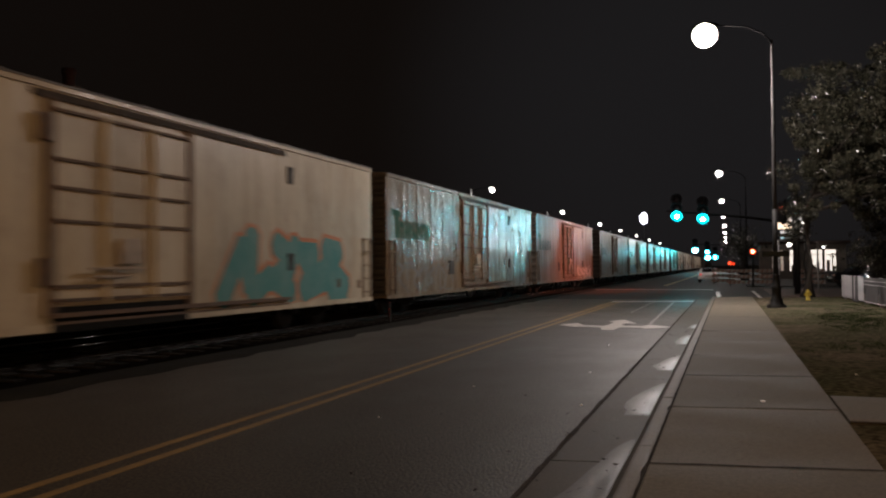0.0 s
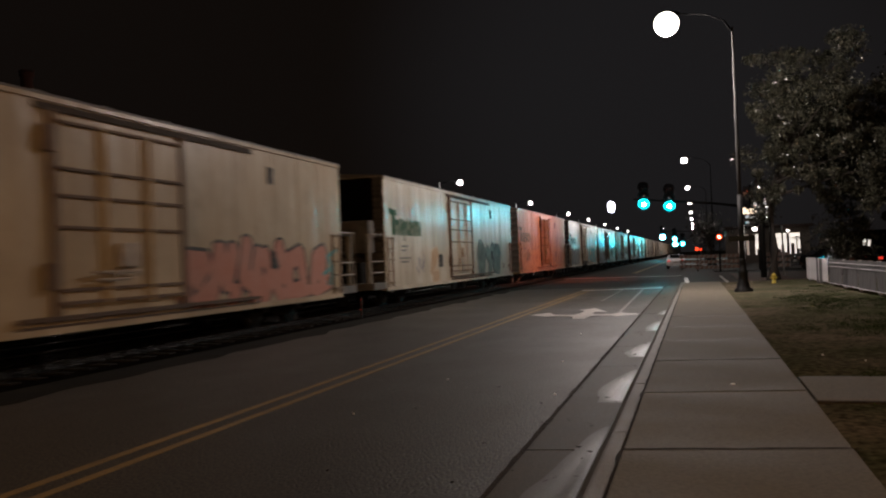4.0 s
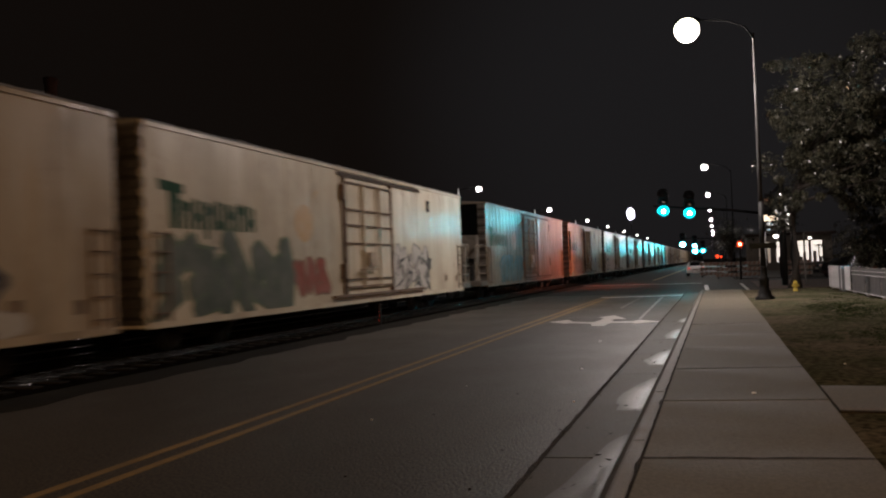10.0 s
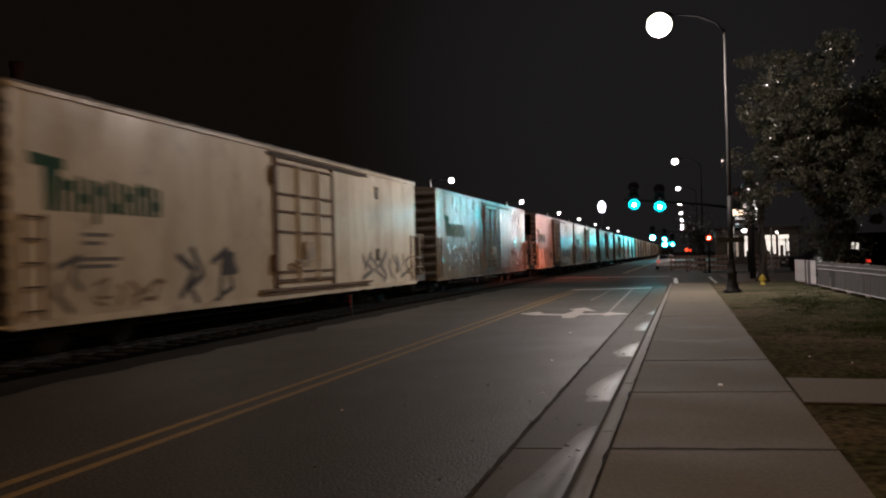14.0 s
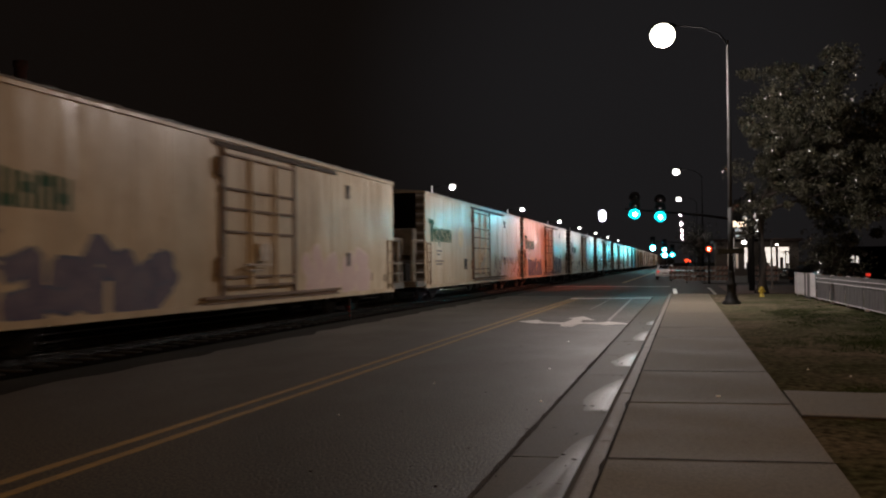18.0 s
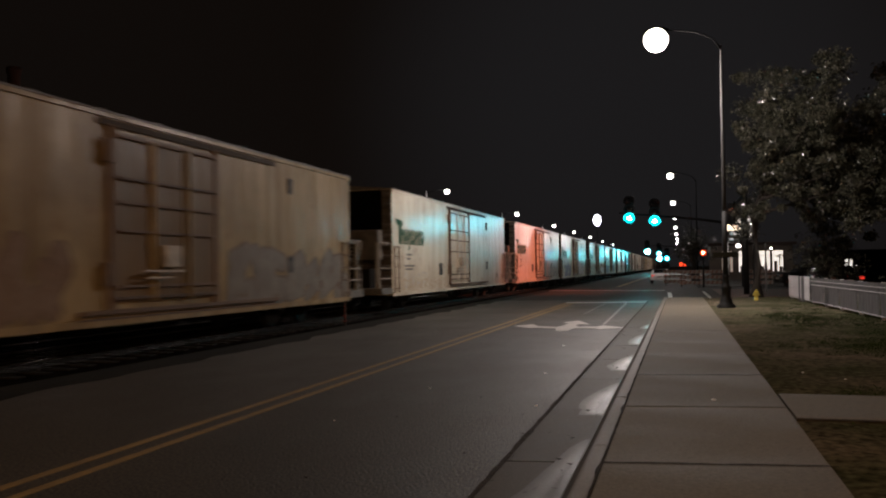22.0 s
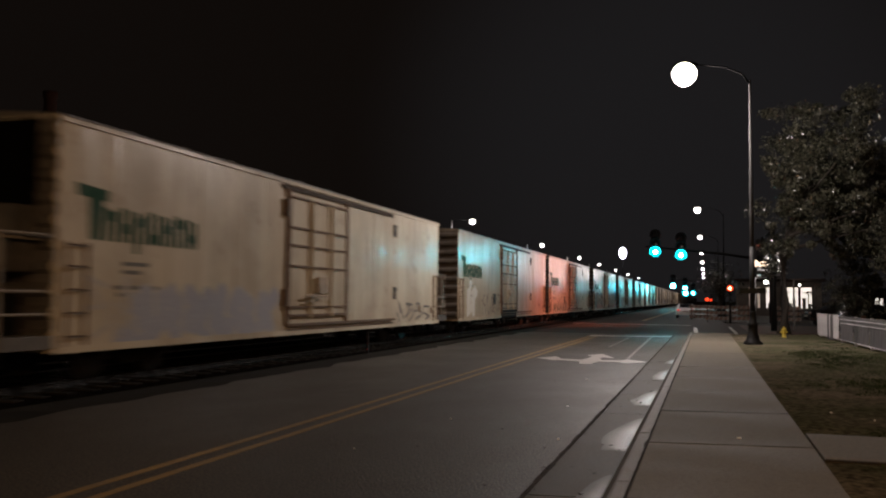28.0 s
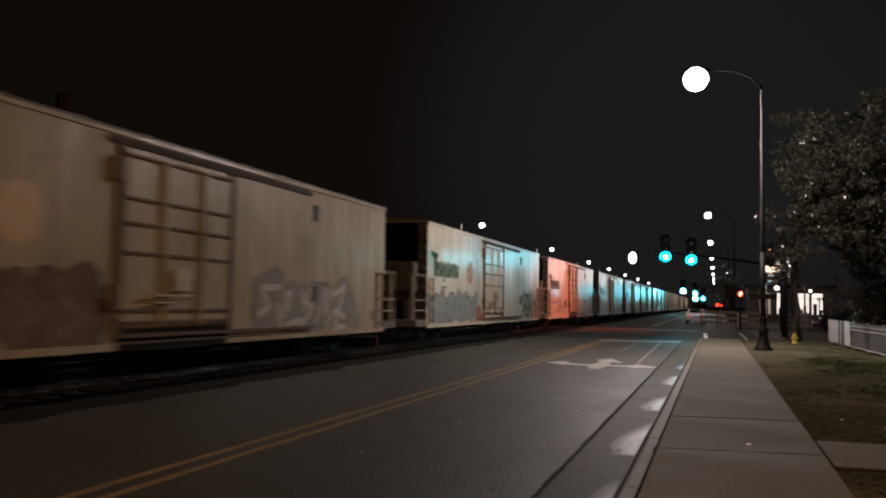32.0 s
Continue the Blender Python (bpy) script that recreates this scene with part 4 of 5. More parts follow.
def car(at, paint_mat, label, lit):
    """A saloon, its tail towards -y."""
    top = thing("car", at, label, "car")
    bm = bmesh.new()
    side = [(-2.2, 0.35), (-2.25, 0.75), (-2.1, 0.98), (-1.35, 1.02), (-0.75, 1.42), (0.55, 1.45), (1.25, 1.0), (2.1, 0.85), (2.25, 0.55), (2.2, 0.35)]
    rows = []
    for x, k in ((-0.88, 0.0), (-0.80, 1.0), (0.80, 1.0), (0.88, 0.0)):
        rows.append([bm.verts.new((x if z < 1.03 else x * 0.80, y, z)) for y, z in side])
    for a, b in zip(rows, rows[1:]):
        for i in range(len(side) - 1):
            bm.faces.new((a[i], a[i + 1], b[i + 1], b[i]))
    bm.faces.new(rows[0])
    bm.faces.new(rows[-1][::-1])
    part("body", bm, paint_mat, top, "", True)
    for pts, nm in (([(-0.60, -1.30, 1.045), (0.60, -1.30, 1.045), (0.54, -0.80, 1.40), (-0.54, -0.80, 1.40)], "rear_window"),
                    ([(-0.60, 1.20, 1.05), (0.60, 1.20, 1.05), (0.54, 0.62, 1.43), (-0.54, 0.62, 1.43)], "windscreen")):
        bm = bmesh.new()
        bm.faces.new([bm.verts.new((x, y, z + 0.02)) for x, y, z in pts])
        part(nm, bm, M_GLASS, top)
    for x in (-0.66, 0.66):
        part("tail_light", bm_of((x - 0.10, x + 0.10, -2.29, -2.18, 0.76, 0.88)), G_REDDIM if lit == 1 or (lit == 2 and x > 0) else M_ORANGE, top, "red tail light", bevel=0.02)
    part("bumper", bm_of((-0.86, 0.86, -2.30, -2.1, 0.36, 0.58)), paint_mat, top, "", bevel=0.04)
    part("plate", bm_of((-0.26, 0.26, -2.31, -2.26, 0.60, 0.72)), M_PLASTIC, top, "plain light number plate")
    for x in (-0.80, 0.80):
        for y in (-1.35, 1.35):
            bm = bmesh.new()
            tube(bm, [(x - 0.1, y, 0.32), (x + 0.1, y, 0.32)], 0.32, 16)
            w = part("wheel", bm, M_TYRE, top)
            bm = bmesh.new()
            s = 0.103 if x > 0 else -0.103
            tube(bm, [(x + s * 0.9, y, 0.32), (x + s * 1.06, y, 0.32)], 0.19, 12)
            part("rim", bm, M_POLE, w)
    return top


car(pose(-1.72, 79, 0) @ Matrix.Scale(0.88, 4), M_WHITECAR, "white saloon car waiting on the far side of the crossing", 1)
car(pose(7.6, 47.5, 0.0, 0, 0, 8), M_BLACKCAR, "black saloon car parked behind the fence", 2)
car(pose(8.3, 58.8, 0.0, 0, 0, -80), M_BLACKCAR, "dark saloon car on the corner lot", False)

# ---------------------------------------------------------------- barricades


def barricade(x, y, rz, wide):
    top = thing("barricade", pose(x, y, 0, 0, 0, rz), "orange and white striped construction barricade", "barricade", "barricades at the crossing")
    for z in (0.28, 0.68, 1.08):
        bd = part("board", bm_of((-wide / 2, wide / 2, -0.02, 0.02, z - 0.12, z + 0.12)), M_PLASTIC, top, "", bevel=0.008)
        n = int(wide / 0.32)
        for k in range(n):
            u = -wide / 2 + (k + 0.25) * wide / n
            bm = bmesh.new()
            flat(bm, [(u - 0.06, z - 0.11), (u + 0.07, z - 0.11), (u + 0.19, z + 0.11), (u + 0.06, z + 0.11)], lambda a, b: (a, -0.0245, b))
            part("stripe", bm, M_ORANGE, bd)
    for s in (-0.4, 0.4):
        bm = bm_of((s * wide - 0.03, s * wide + 0.03, 0.022, 0.06, 0, 1.25), (s * wide - 0.04, s * wide + 0.04, -0.35, 0.40, 0, 0.05))
        part("leg", bm, M_DARKMETAL, top)
    return top


barricade(0.75, 65.5, 0, 1.6)
barricade(2.35, 66.0, 6, 1.6)
barricade(-0.4, 72, 0, 1.8)
barricade(5.6, 64.6, -8, 1.6)

# ---------------------------------------------------------------- shop with canopy beyond the crossing
shop = thing("shop", pose(0, 0, 0.05), "low corner shop with lit windows and a lit canopy", "shop")
SX0, SX1, SY = 3.2, 11.4, 95.0
WINS = ((4.3, 5.5, 0), (6.0, 6.9, 1), (7.9, 9.2, 1), (9.35, 10.5, 1))
LO, HI = 0.80, 2.95             # sill and head of the windows
bm = bm_of((SX0, SX1, SY, SY + 8, 0, LO), (SX0, SX1, SY, SY + 8, HI, 3.55), (SX0, SX1, SY + 4, SY + 4.2, LO, HI))
for x0, x1 in zip([SX0] + [w[1] for w in WINS], [w[0] for w in WINS] + [SX1]):
    box(bm, x0, x1, SY, SY + 0.3, LO, HI)
part("wall", bm, M_STUCCO, shop)
part("roof", bm_of((SX0 - 0.3, SX1 + 0.3, SY - 0.9, SY + 8.3, 3.55, 3.85)), M_BRICK, shop)
for x0, x1, lit in WINS:
    win = part("window", bm_of((x0, x1, SY + 0.10, SY + 0.14, LO, HI)), G_SHOP if lit else G_DIM, shop, "lit shop window")
    wide = x1 - x0
    bars = [(x0, x0 + 0.06, SY + 0.02, SY + 0.09, LO, HI), (x1 - 0.06, x1, SY + 0.02, SY + 0.09, LO, HI), (x0 + 0.06, x1 - 0.06, SY + 0.03, SY + 0.09, HI - 0.5, HI - 0.44)]
    if wide > 1:
        bars.append((x0 + 0.62 * wide, x0 + 0.62 * wide + 0.12, SY + 0.02, SY + 0.09, LO, HI - 0.5))
    part("window_frame", bm_of(*bars), M_DARKMETAL, win)
for x, wd, h in ((8.1, 0.45, 0.55), (8.6, 0.3, 0.95), (9.55, 0.35, 1.1), (10.1, 0.3, 0.5), (6.2, 0.4, 0.6), (4.6, 0.6, 0.7)):
    part("display_shelf", bm_of((x, x + wd, SY + 0.02, SY + 0.085, LO, LO + h)), M_STUCCO, shop)
# lit upper storey over the corner, with ledges
part("upper_wall", bm_of((5.5, 7.9, SY - 0.6, SY + 6, 3.85, 6.35)), M_FENCE, shop, "pale lit upper storey")
for z in (4.35, 5.0, 5.62):
    part("ledge", bm_of((5.45, 7.95, SY - 0.95, SY - 0.6, z, z + 0.10)), M_STUCCO, shop, bevel=0.01)
part("upper_roof", bm_of((5.2, 8.2, SY - 1.1, SY + 6.3, 6.35, 6.55)), M_DARKMETAL, shop)
part("canopy", bm_of((4.4, 7.3, SY - 7, SY - 1.2, 4.32, 4.45), (4.4, 7.3, SY - 7, SY - 1.2, 3.86, 3.92)), M_STUCCO, shop, "", bevel=0.02)
part("canopy_panel", bm_of((4.5, 5.8, SY - 7.12, SY - 7.02, 4.87, 5.65)), G_CANOPY, shop, "lit warm fascia panel")
part("panel_bracket", bm_of((4.7, 4.8, SY - 7.0, SY - 6.9, 4.45, 5.4), (5.5, 5.6, SY - 7.0, SY - 6.9, 4.45, 5.4)), M_DARKMETAL, shop)
for x in (4.6, 7.1):
    post = part("canopy_post", bm_of((x - 0.1, x + 0.1, SY - 6.6, SY - 6.4, 0, 3.86)), M_FENCE, shop)
    # glowing strip stands in for the light falling on this post
    if x < 5:
        part("post_glow", bm_of((x - 0.05, x + 0.05, SY - 6.66, SY - 6.61, 1.2, 3.8)), G_SHOP, post, "thin glowing strip that makes the post look lit")
for x, z, r in ((5.98, 3.5, 0.26), (6.45, 5.3, 0.14), (9.19, 3.2, 0.14), (7.25, 4.7, 0.14), (7.3, 5.75, 0.10)):
    bm = bmesh.new()
    ball(bm, (x, SY - 1.05, z), r, 0.10, r * 0.7)
    part("wall_lamp", bm, G_LAMPW, shop, "", True)
office = thing("office_block", pose(0, 0, 0.05), "dark brick office block with a lit glass door", "office block")
part("wall", bm_of((9.9, 10.55, 62, 72, 0, 2.3), (11.35, 40, 62, 72, 0, 2.3), (10.55, 11.35, 62, 72, 1.8, 2.3)), M_ARM, office)
part("roof", bm_of((9.7, 40.3, 61.7, 72.3, 2.3, 2.4)), M_ARM, office)
part("door", bm_of((10.57, 11.33, 62.3, 62.36, 0, 1.78)), G_SHOP, office, "lit glass door")
part("door_frame", bm_of((10.55, 10.70, 62.1, 62.3, 0, 1.8), (11.20, 11.35, 62.1, 62.3, 0, 1.8), (10.70, 11.20, 62.1, 62.3, 0.9, 1.06), (10.92, 10.99, 62.1, 62.3, 1.06, 1.8)), M_DARKMETAL, office)
gpost = thing("sign_post", pose(4.55, 49.5, 0.0), "slim pale steel sign post by the kerb", "sign post")
bm = bmesh.new()
tube(bm, [(0, 0, 0), (0, 0, 2.7)], 0.045, 8)
part("post", bm, M_GREYPOST, gpost, "", True)

# dark buildings and a chimney beyond the track
depot = thing("warehouse", pose(-60, 75, 0), "dark brick warehouse beyond the track", "warehouse")
part("wall", bm_of((-14, 12, -10, 30, -0.1, 11)), M_BRICK, depot)
part("roof", bm_of((-14.4, 12.4, -10.4, 30.4, 11, 11.5)), M_DARKMETAL, depot)
chim = thing("chimney", pose(-53.0, 58.0, 0), "tall dark brick chimney beyond the track", "chimney")
bm = bmesh.new()
tube(bm, [(0, 0, -0.1), (0, 0, 18.2), (0, 0, 18.3), (0, 0, 18.8)], [0.8, 0.5, 0.6, 0.6], 16)
part("shaft", bm, M_BRICK, chim, "", True)

# ---------------------------------------------------------------- refrigerator cars
BODY, SILL, EAVE, HALF = 19.1, 0.54, 4.16, 1.55
PLAT = 1.05


def body_mesh(mat, corrugated):
    """The box of the car: two sides folded into shallow posts, floor and lid in one skin."""
    n = 30 if corrugated else 15
    proud, w = (0.013, 0.06) if corrugated else (0.006, 0.03)
    line = [(0.0, 0.0)]
    for k in range(1, n):
        y = -BODY * k / n
        if -11.95 < y < -7.3:
            continue
        line += [(y + w, 0.0), (y + w * 0.7, proud), (y - w * 0.7, proud), (y - w, 0.0)]
    line.append((-BODY, 0.0))
    bm = bmesh.new()
    rows = {}
    for s in (-1, 1):
        for z in (SILL, EAVE):
            rows[s, z] = [bm.verts.new((s * (HALF + d), y, z)) for y, d in line]
    loop = [rows[-1, SILL], rows[-1, EAVE], rows[1, EAVE], rows[1, SILL]]
    for a, b in zip(loop, loop[1:] + loop[:1]):
        for i in range(len(line) - 1):
            bm.faces.new((a[i], a[i + 1], b[i + 1], b[i]))
    bm.faces.new([r[0] for r in loop])
    bm.faces.new([r[-1] for r in loop[::-1]])
    return mesh_of("body", bm, mat)


SIDE_RAIL = {}
BODY_MESH = {}
bm = bmesh.new()
line = [0.0]
for k in range(1, 12):
    y = -BODY * k / 12
    line += [(y + 0.05), (y + 0.04), (y - 0.04), (y - 0.05)]
line.append(-BODY)
rows = []
for i, y in enumerate(line):
    up = 0.025 if 0 < i < len(line) - 1 and (i - 1) % 4 in (1, 2) else 0.0
    rows.append([bm.verts.new(p) for p in ((HALF + 0.05, y, EAVE - 0.01), (HALF + 0.05, y, EAVE + 0.02 + up), (0, y, EAVE + 0.15 + up), (-HALF - 0.05, y, EAVE + 0.02 + up), (-HALF - 0.05, y, EAVE - 0.01))])
for a, b in zip(rows, rows[1:]):
    for i in range(4):
        bm.faces.new((a[i], a[i + 1], b[i + 1], b[i]))
bm.faces.new(rows[0])
bm.faces.new(rows[-1][::-1])
ROOF_MESH = mesh_of("roof", bm, M_ROOF)
bm = bmesh.new()
line = [(SILL + 0.05, 0.004)]
for k in range(10):
    z = SILL + 0.25 + k * 0.35
    line += [(z - 0.11, 0.004), (z - 0.04, 0.08), (z + 0.04, 0.08), (z + 0.11, 0.004)]
line.append((EAVE - 0.02, 0.004))
a = [bm.verts.new((-HALF + 0.02, y, z)) for z, y in line]
b = [bm.verts.new((HALF - 0.02, y, z)) for z, y in line]
for i in range(len(line) - 1):
    bm.faces.new((a[i], a[i + 1], b[i + 1], b[i]))
END_MESH = mesh_of("end_panel", bm, M_END)

# door: panel, frame, bars, rods
DA, DB = 8.42, 11.72
DOOR_MESH = {}
STILE_MESH = {}


def door_mesh(mat):
    return mesh_of("plug_door", bm_of((HALF, HALF + 0.045, -DB, -DA, 0.92, 3.86)), mat, bevel=0.01)


BAR_MESH = mesh_of("door_bar", bm_of((0, 0.05, -1.60, 1.60, -0.024, 0.024)), M_RUST)
M_ROD = material("grimy_painted_rod", (0.31, 0.25, 0.18), 0.6, 0.4, 5, 0.1, tint=0.2, other=(0.13, 0.085, 0.05))
ROD_MESH = {}
JAMB_MESH = mesh_of("door_jamb", bm_of((0, 0.07, -0.07, 0.07, -1.62, 1.60)), M_RUST)
TRACK_MESH = mesh_of("door_track", bm_of((0, 0.030, -3.62, 3.62, -0.050, 0.04), (0.026, 0.045, -3.62, 3.62, -0.070, -0.03)), M_SLOT)
LTRACK_MESH = mesh_of("lower_track", bm_of((0, 0.10, -3.5, 3.5, -0.035, 0.03), (0.0, 0.03, -3.5, 3.5, -0.14, -0.10)), M_RUST)
LATCH_MESH = mesh_of("latch_box", bm_of((0, 0.09, -0.26, 0.26, -0.20, 0.20), (0.05, 0.12, -0.9, 0.3, -0.30, -0.26), (0.05, 0.12, -0.9, -0.1, -0.42, -0.38)), M_ROD, bevel=0.008)
HINGE_MESH = mesh_of("roller_bracket", bm_of((0, 0.12, -0.09, 0.09, -0.20, 0.20)), M_RUST, bevel=0.01)
VENT_MESH = mesh_of("vent", bm_of((0, 0.02, -0.12, 0.12, -0.19, 0.19), (0.02, 0.035, -0.12, 0.12, 0.10, 0.19)), M_BLACKP)
HATCH_MESH = mesh_of("hatch", bm_of((0, 0.02, -0.24, 0.24, -0.24, 0.24)), M_BLACKP, bevel=0.006)
# raised black panel; the dark hollow under the door is only its colour
SILL_SHADE_MESH = mesh_of("door_skirt", bm_of((0, 0.026, -DB, -DA, SILL - 0.03, 0.885)), M_UNDER)
SIDE_VENT_MESH = mesh_of("side_vent", bm_of((0, 0.016, -0.24, 0.24, -1.0, 1.0), *[(0.016, 0.03, -0.24, 0.24, -0.95 + 0.2 * k, -0.88 + 0.2 * k) for k in range(10)]), M_ARM)
TAG_MESH = mesh_of("placard", bm_of((0, 0.012, -0.09, 0.09, -0.11, 0.11)), M_RUST)
bm = bmesh.new()
for z in (0.78, 1.14, 1.50, 1.86, 2.19):
    tube(bm, [(0, -0.20, z), (0.075, -0.20, z), (0.075, 0.20, z), (0, 0.20, z)], 0.016, 6)
for y in (-0.22, 0.22):
    box(bm, 0, 0.03, y - 0.025, y + 0.025, 0.62, 2.24)
LADDER_MESH = mesh_of("ladder", bm, M_RUST)
# recessed end: platform, posts, grab rails, inner bulkhead
PLAT_MESH = {}
bm = bmesh.new()
x = HALF - 0.06
tube(bm, [(x, PLAT - 0.08, SILL + 0.26), (x, PLAT - 0.08, 2.30), (x, 0.0, 2.30)], 0.034, 6)
M_GRIME = material("grimy_white_rail", (0.22, 0.195, 0.16), 0.6, 0.3, 5, 0.1)
HANDRAIL_MESH = mesh_of("grab_rail", bm, M_GRIME)
bm = bmesh.new()
tube(bm, [(0, PLAT - 0.08, 0), (0, 0.02, 0)], 0.024, 6)
RUNG_MESH = mesh_of("rung", bm, M_GRIME)
M_PANEL = material("grimy_grey_panel", (0.105, 0.092, 0.076), 0.7, 0.4, 3, 0.1, tint=0.2)
UNIT_MESH = mesh_of("machinery_unit", bm_of((-1.25, 1.15, 0.02, 0.50, 1.75, 2.75)), M_PANEL, bevel=0.03)
POST_MESH = mesh_of("corner_post", bm_of((HALF - 0.24, HALF - 0.13, PLAT - 0.20, PLAT - 0.10, SILL + 0.25, 2.32), (HALF - 0.24, HALF - 0.13, 0.0, PLAT - 0.20, 2.22, 2.32)), M_GRIME, bevel=0.006)
GRILLE_MESH = mesh_of("unit_grille", bm_of(*[(-0.45, 0.75, 0.505, 0.52, z, z + 0.05) for z in (1.85, 1.97, 2.09, 2.21)]), M_UNDER)
# thin black plate before the end wall; the open end's darkness is painted
RECESS_SHADE_MESH = mesh_of("recess", bm_of((-1.5, 1.22, 0.085, 0.10, 2.78, 4.12)), M_ARM)
MOTOR_MESH = mesh_of("generator", bm_of((-1.0, 0.7, 0.02, 0.60, SILL + 0.26, 1.45)), M_UNDER, bevel=0.04)
bm = bmesh.new()
box(bm, -0.16, 0.16, -BODY, 0, 0.62, SILL + 0.3)
for k in range(9):
    y = -1.2 - k * 2.08
    box(bm, -1.4, 1.4, y - 0.1, y + 0.1, 0.50, 0.66)
UNDER_MESH = mesh_of("underframe", bm, M_UNDER)
BOX_MESH = mesh_of("battery_box", bm_of((0.55, 1.3, -7.4, -5.2, 0.40, 0.60)), M_UNDER, bevel=0.02)
VALVE_MESH = mesh_of("brake_valve", bm_of((0.6, 1.2, -11.6, -10.9, 0.40, 0.60)), M_UNDER, bevel=0.02)
bm = bmesh.new()
tube(bm, [(0.9, -14.2, 0.50), (0.9, -12.4, 0.50)], 0.14, 12)
TANK_MESH = mesh_of("air_tank", bm, M_UNDER, True)
COUPLER_MESH = mesh_of("coupler", bm_of((-0.10, 0.10, -0.3, 0.34, 0.70, 0.92), (-0.17, 0.12, 0.28, 0.46, 0.66, 0.96)), M_UNDER, bevel=0.02)
bm = bmesh.new()
for s in (-1, 1):
    x = s * 1.0
    v0 = [(-1.25, 0.42), (-1.25, 0.60), (-0.45, 0.72), (0.45, 0.72), (1.25, 0.60), (1.25, 0.42), (0.75, 0.42), (0.40, 0.24), (-0.40, 0.24), (-0.75, 0.42)]
    a = [bm.verts.new((x - 0.06, y, z)) for y, z in v0]
    b = [bm.verts.new((x + 0.06, y, z)) for y, z in v0]
    bm.faces.new(a)
    bm.faces.new(b[::-1])
    for i in range(len(v0)):
        j = (i + 1) % len(v0)
        bm.faces.new((a[i], b[i], b[j], a[j]))
box(bm, -1.0, 1.0, -0.2, 0.2, 0.32, 0.60)
FRAME_MESH = mesh_of("side_frame", bm, M_UNDER)
bm = bmesh.new()
for s in (-1, 1):
    tube(bm, [(s * 0.68, 0, 0), (s * 0.79, 0, 0)], 0.42, 24)
    tube(bm, [(s * 0.66, 0, 0), (s * 0.68, 0, 0)], 0.45, 24)
    tube(bm, [(s * 0.79, 0, 0), (s * 1.08, 0, 0)], 0.09, 10)
tube(bm, [(-0.68, 0, 0), (0.68, 0, 0)], 0.08, 10)
WHEEL_MESH = mesh_of("wheelset", bm, M_WHEEL)

# emblem: plain bars in the place of the lettering
bm = bmesh.new()
def side_at(d):
    return lambda a, z: (HALF + d, -a, z)


LOGO = []
flat(bm, [(18.75, 3.18), (18.70, 2.98), (18.45, 2.97), (18.40, 2.30), (18.16, 2.30), (18.10, 2.95), (17.98, 2.94), (17.98, 3.12)], side_at(0.008))
LOGO.append(mesh_of("emblem_bar", bm, M_LOGO))
for k, zc in enumerate((2.70, 2.52, 2.66, 2.40, 2.60, 2.72, 2.48)):
    a0, hi, lo = 18.08 - k * 0.385, 2.84 + 0.04 * (k % 2), (2.30 if k != 2 else 2.12)
    bm = bmesh.new()
    flat(bm, [(a0, hi), (a0 - 0.13, hi), (a0 - 0.13, zc + 0.09), (a0 - 0.22, zc + 0.09), (a0 - 0.22, hi - 0.03), (a0 - 0.33, hi - 0.03), (a0 - 0.33, 2.30), (a0 - 0.22, 2.30),
              (a0 - 0.22, zc - 0.07), (a0 - 0.13, zc - 0.07), (a0 - 0.13, lo), (a0, lo)], side_at(0.008))
    LOGO.append(mesh_of("emblem_bar", bm, M_LOGO))
bm = bmesh.new()
for z, a0, a1 in ((1.98, 17.6, 16.9), (1.84, 17.6, 17.1), (1.58, 17.8, 16.6), (1.46, 17.7, 16.8)):
    flat(bm, [(a0, z), (a1, z), (a1, z - 0.07), (a0, z - 0.07)], side_at(0.0075))
DATA_MESH = mesh_of("data_bar", bm, M_DATA)
BALLS = {}
for nm, mat in (("orange", M_BALL), ("gold", M_BALL_Y), ("faint", M_BALL_F)):
    bm = bmesh.new()
    flat(bm, [(13.35 + 0.47 * math.cos(a), 2.60 + 0.47 * math.sin(a) * (1.0 if math.sin(a) < 0 else 0.95)) for a in [2 * math.pi * k / 28 for k in range(28)]], side_at(0.008))
    flat(bm, [(13.12, 3.02), (13.02, 3.06), (12.65, 3.46), (12.60, 3.40)], side_at(0.008))
    BALLS[nm] = mesh_of("fruit_emblem", bm, mat)


# abstract sprayed shapes: runs of strokes in a unit square
GLYPHS = (
    (((0.1, 0.0), (0.25, 1.0), (0.7, 0.75)), ((0.15, 0.5), (0.9, 0.2), (0.7, 0.0))),
    (((0.9, 0.9), (0.2, 1.0), (0.6, 0.5), (0.1, 0.3)), ((0.3, 0.0), (0.95, 0.1), (0.85, 0.55))),
    (((0.0, 0.1), (0.3, 0.9), (0.5, 0.35), (0.7, 1.0)), ((0.55, 0.0), (1.0, 0.3))),
    (((0.1, 0.95), (0.6, 0.7), (0.2, 0.35), (0.9, 0.05)), ((0.8, 0.95), (0.75, 0.45))),
    (((0.5, 1.0), (0.1, 0.6), (0.5, 0.3), (0.3, 0.0)), ((0.9, 0.8), (0.6, 0.55), (0.95, 0.1))),
    (((0.0, 0.7), (0.5, 1.0), (1.0, 0.7)), ((0.3, 0.0), (0.35, 0.7)), ((0.7, 0.65), (0.8, 0.1), (0.3, 0.05))),
    (((0.1, 0.2), (0.2, 0.85), (0.75, 0.95), (0.6, 0.5)), ((0.35, 0.1), (0.95, 0.3))),
)


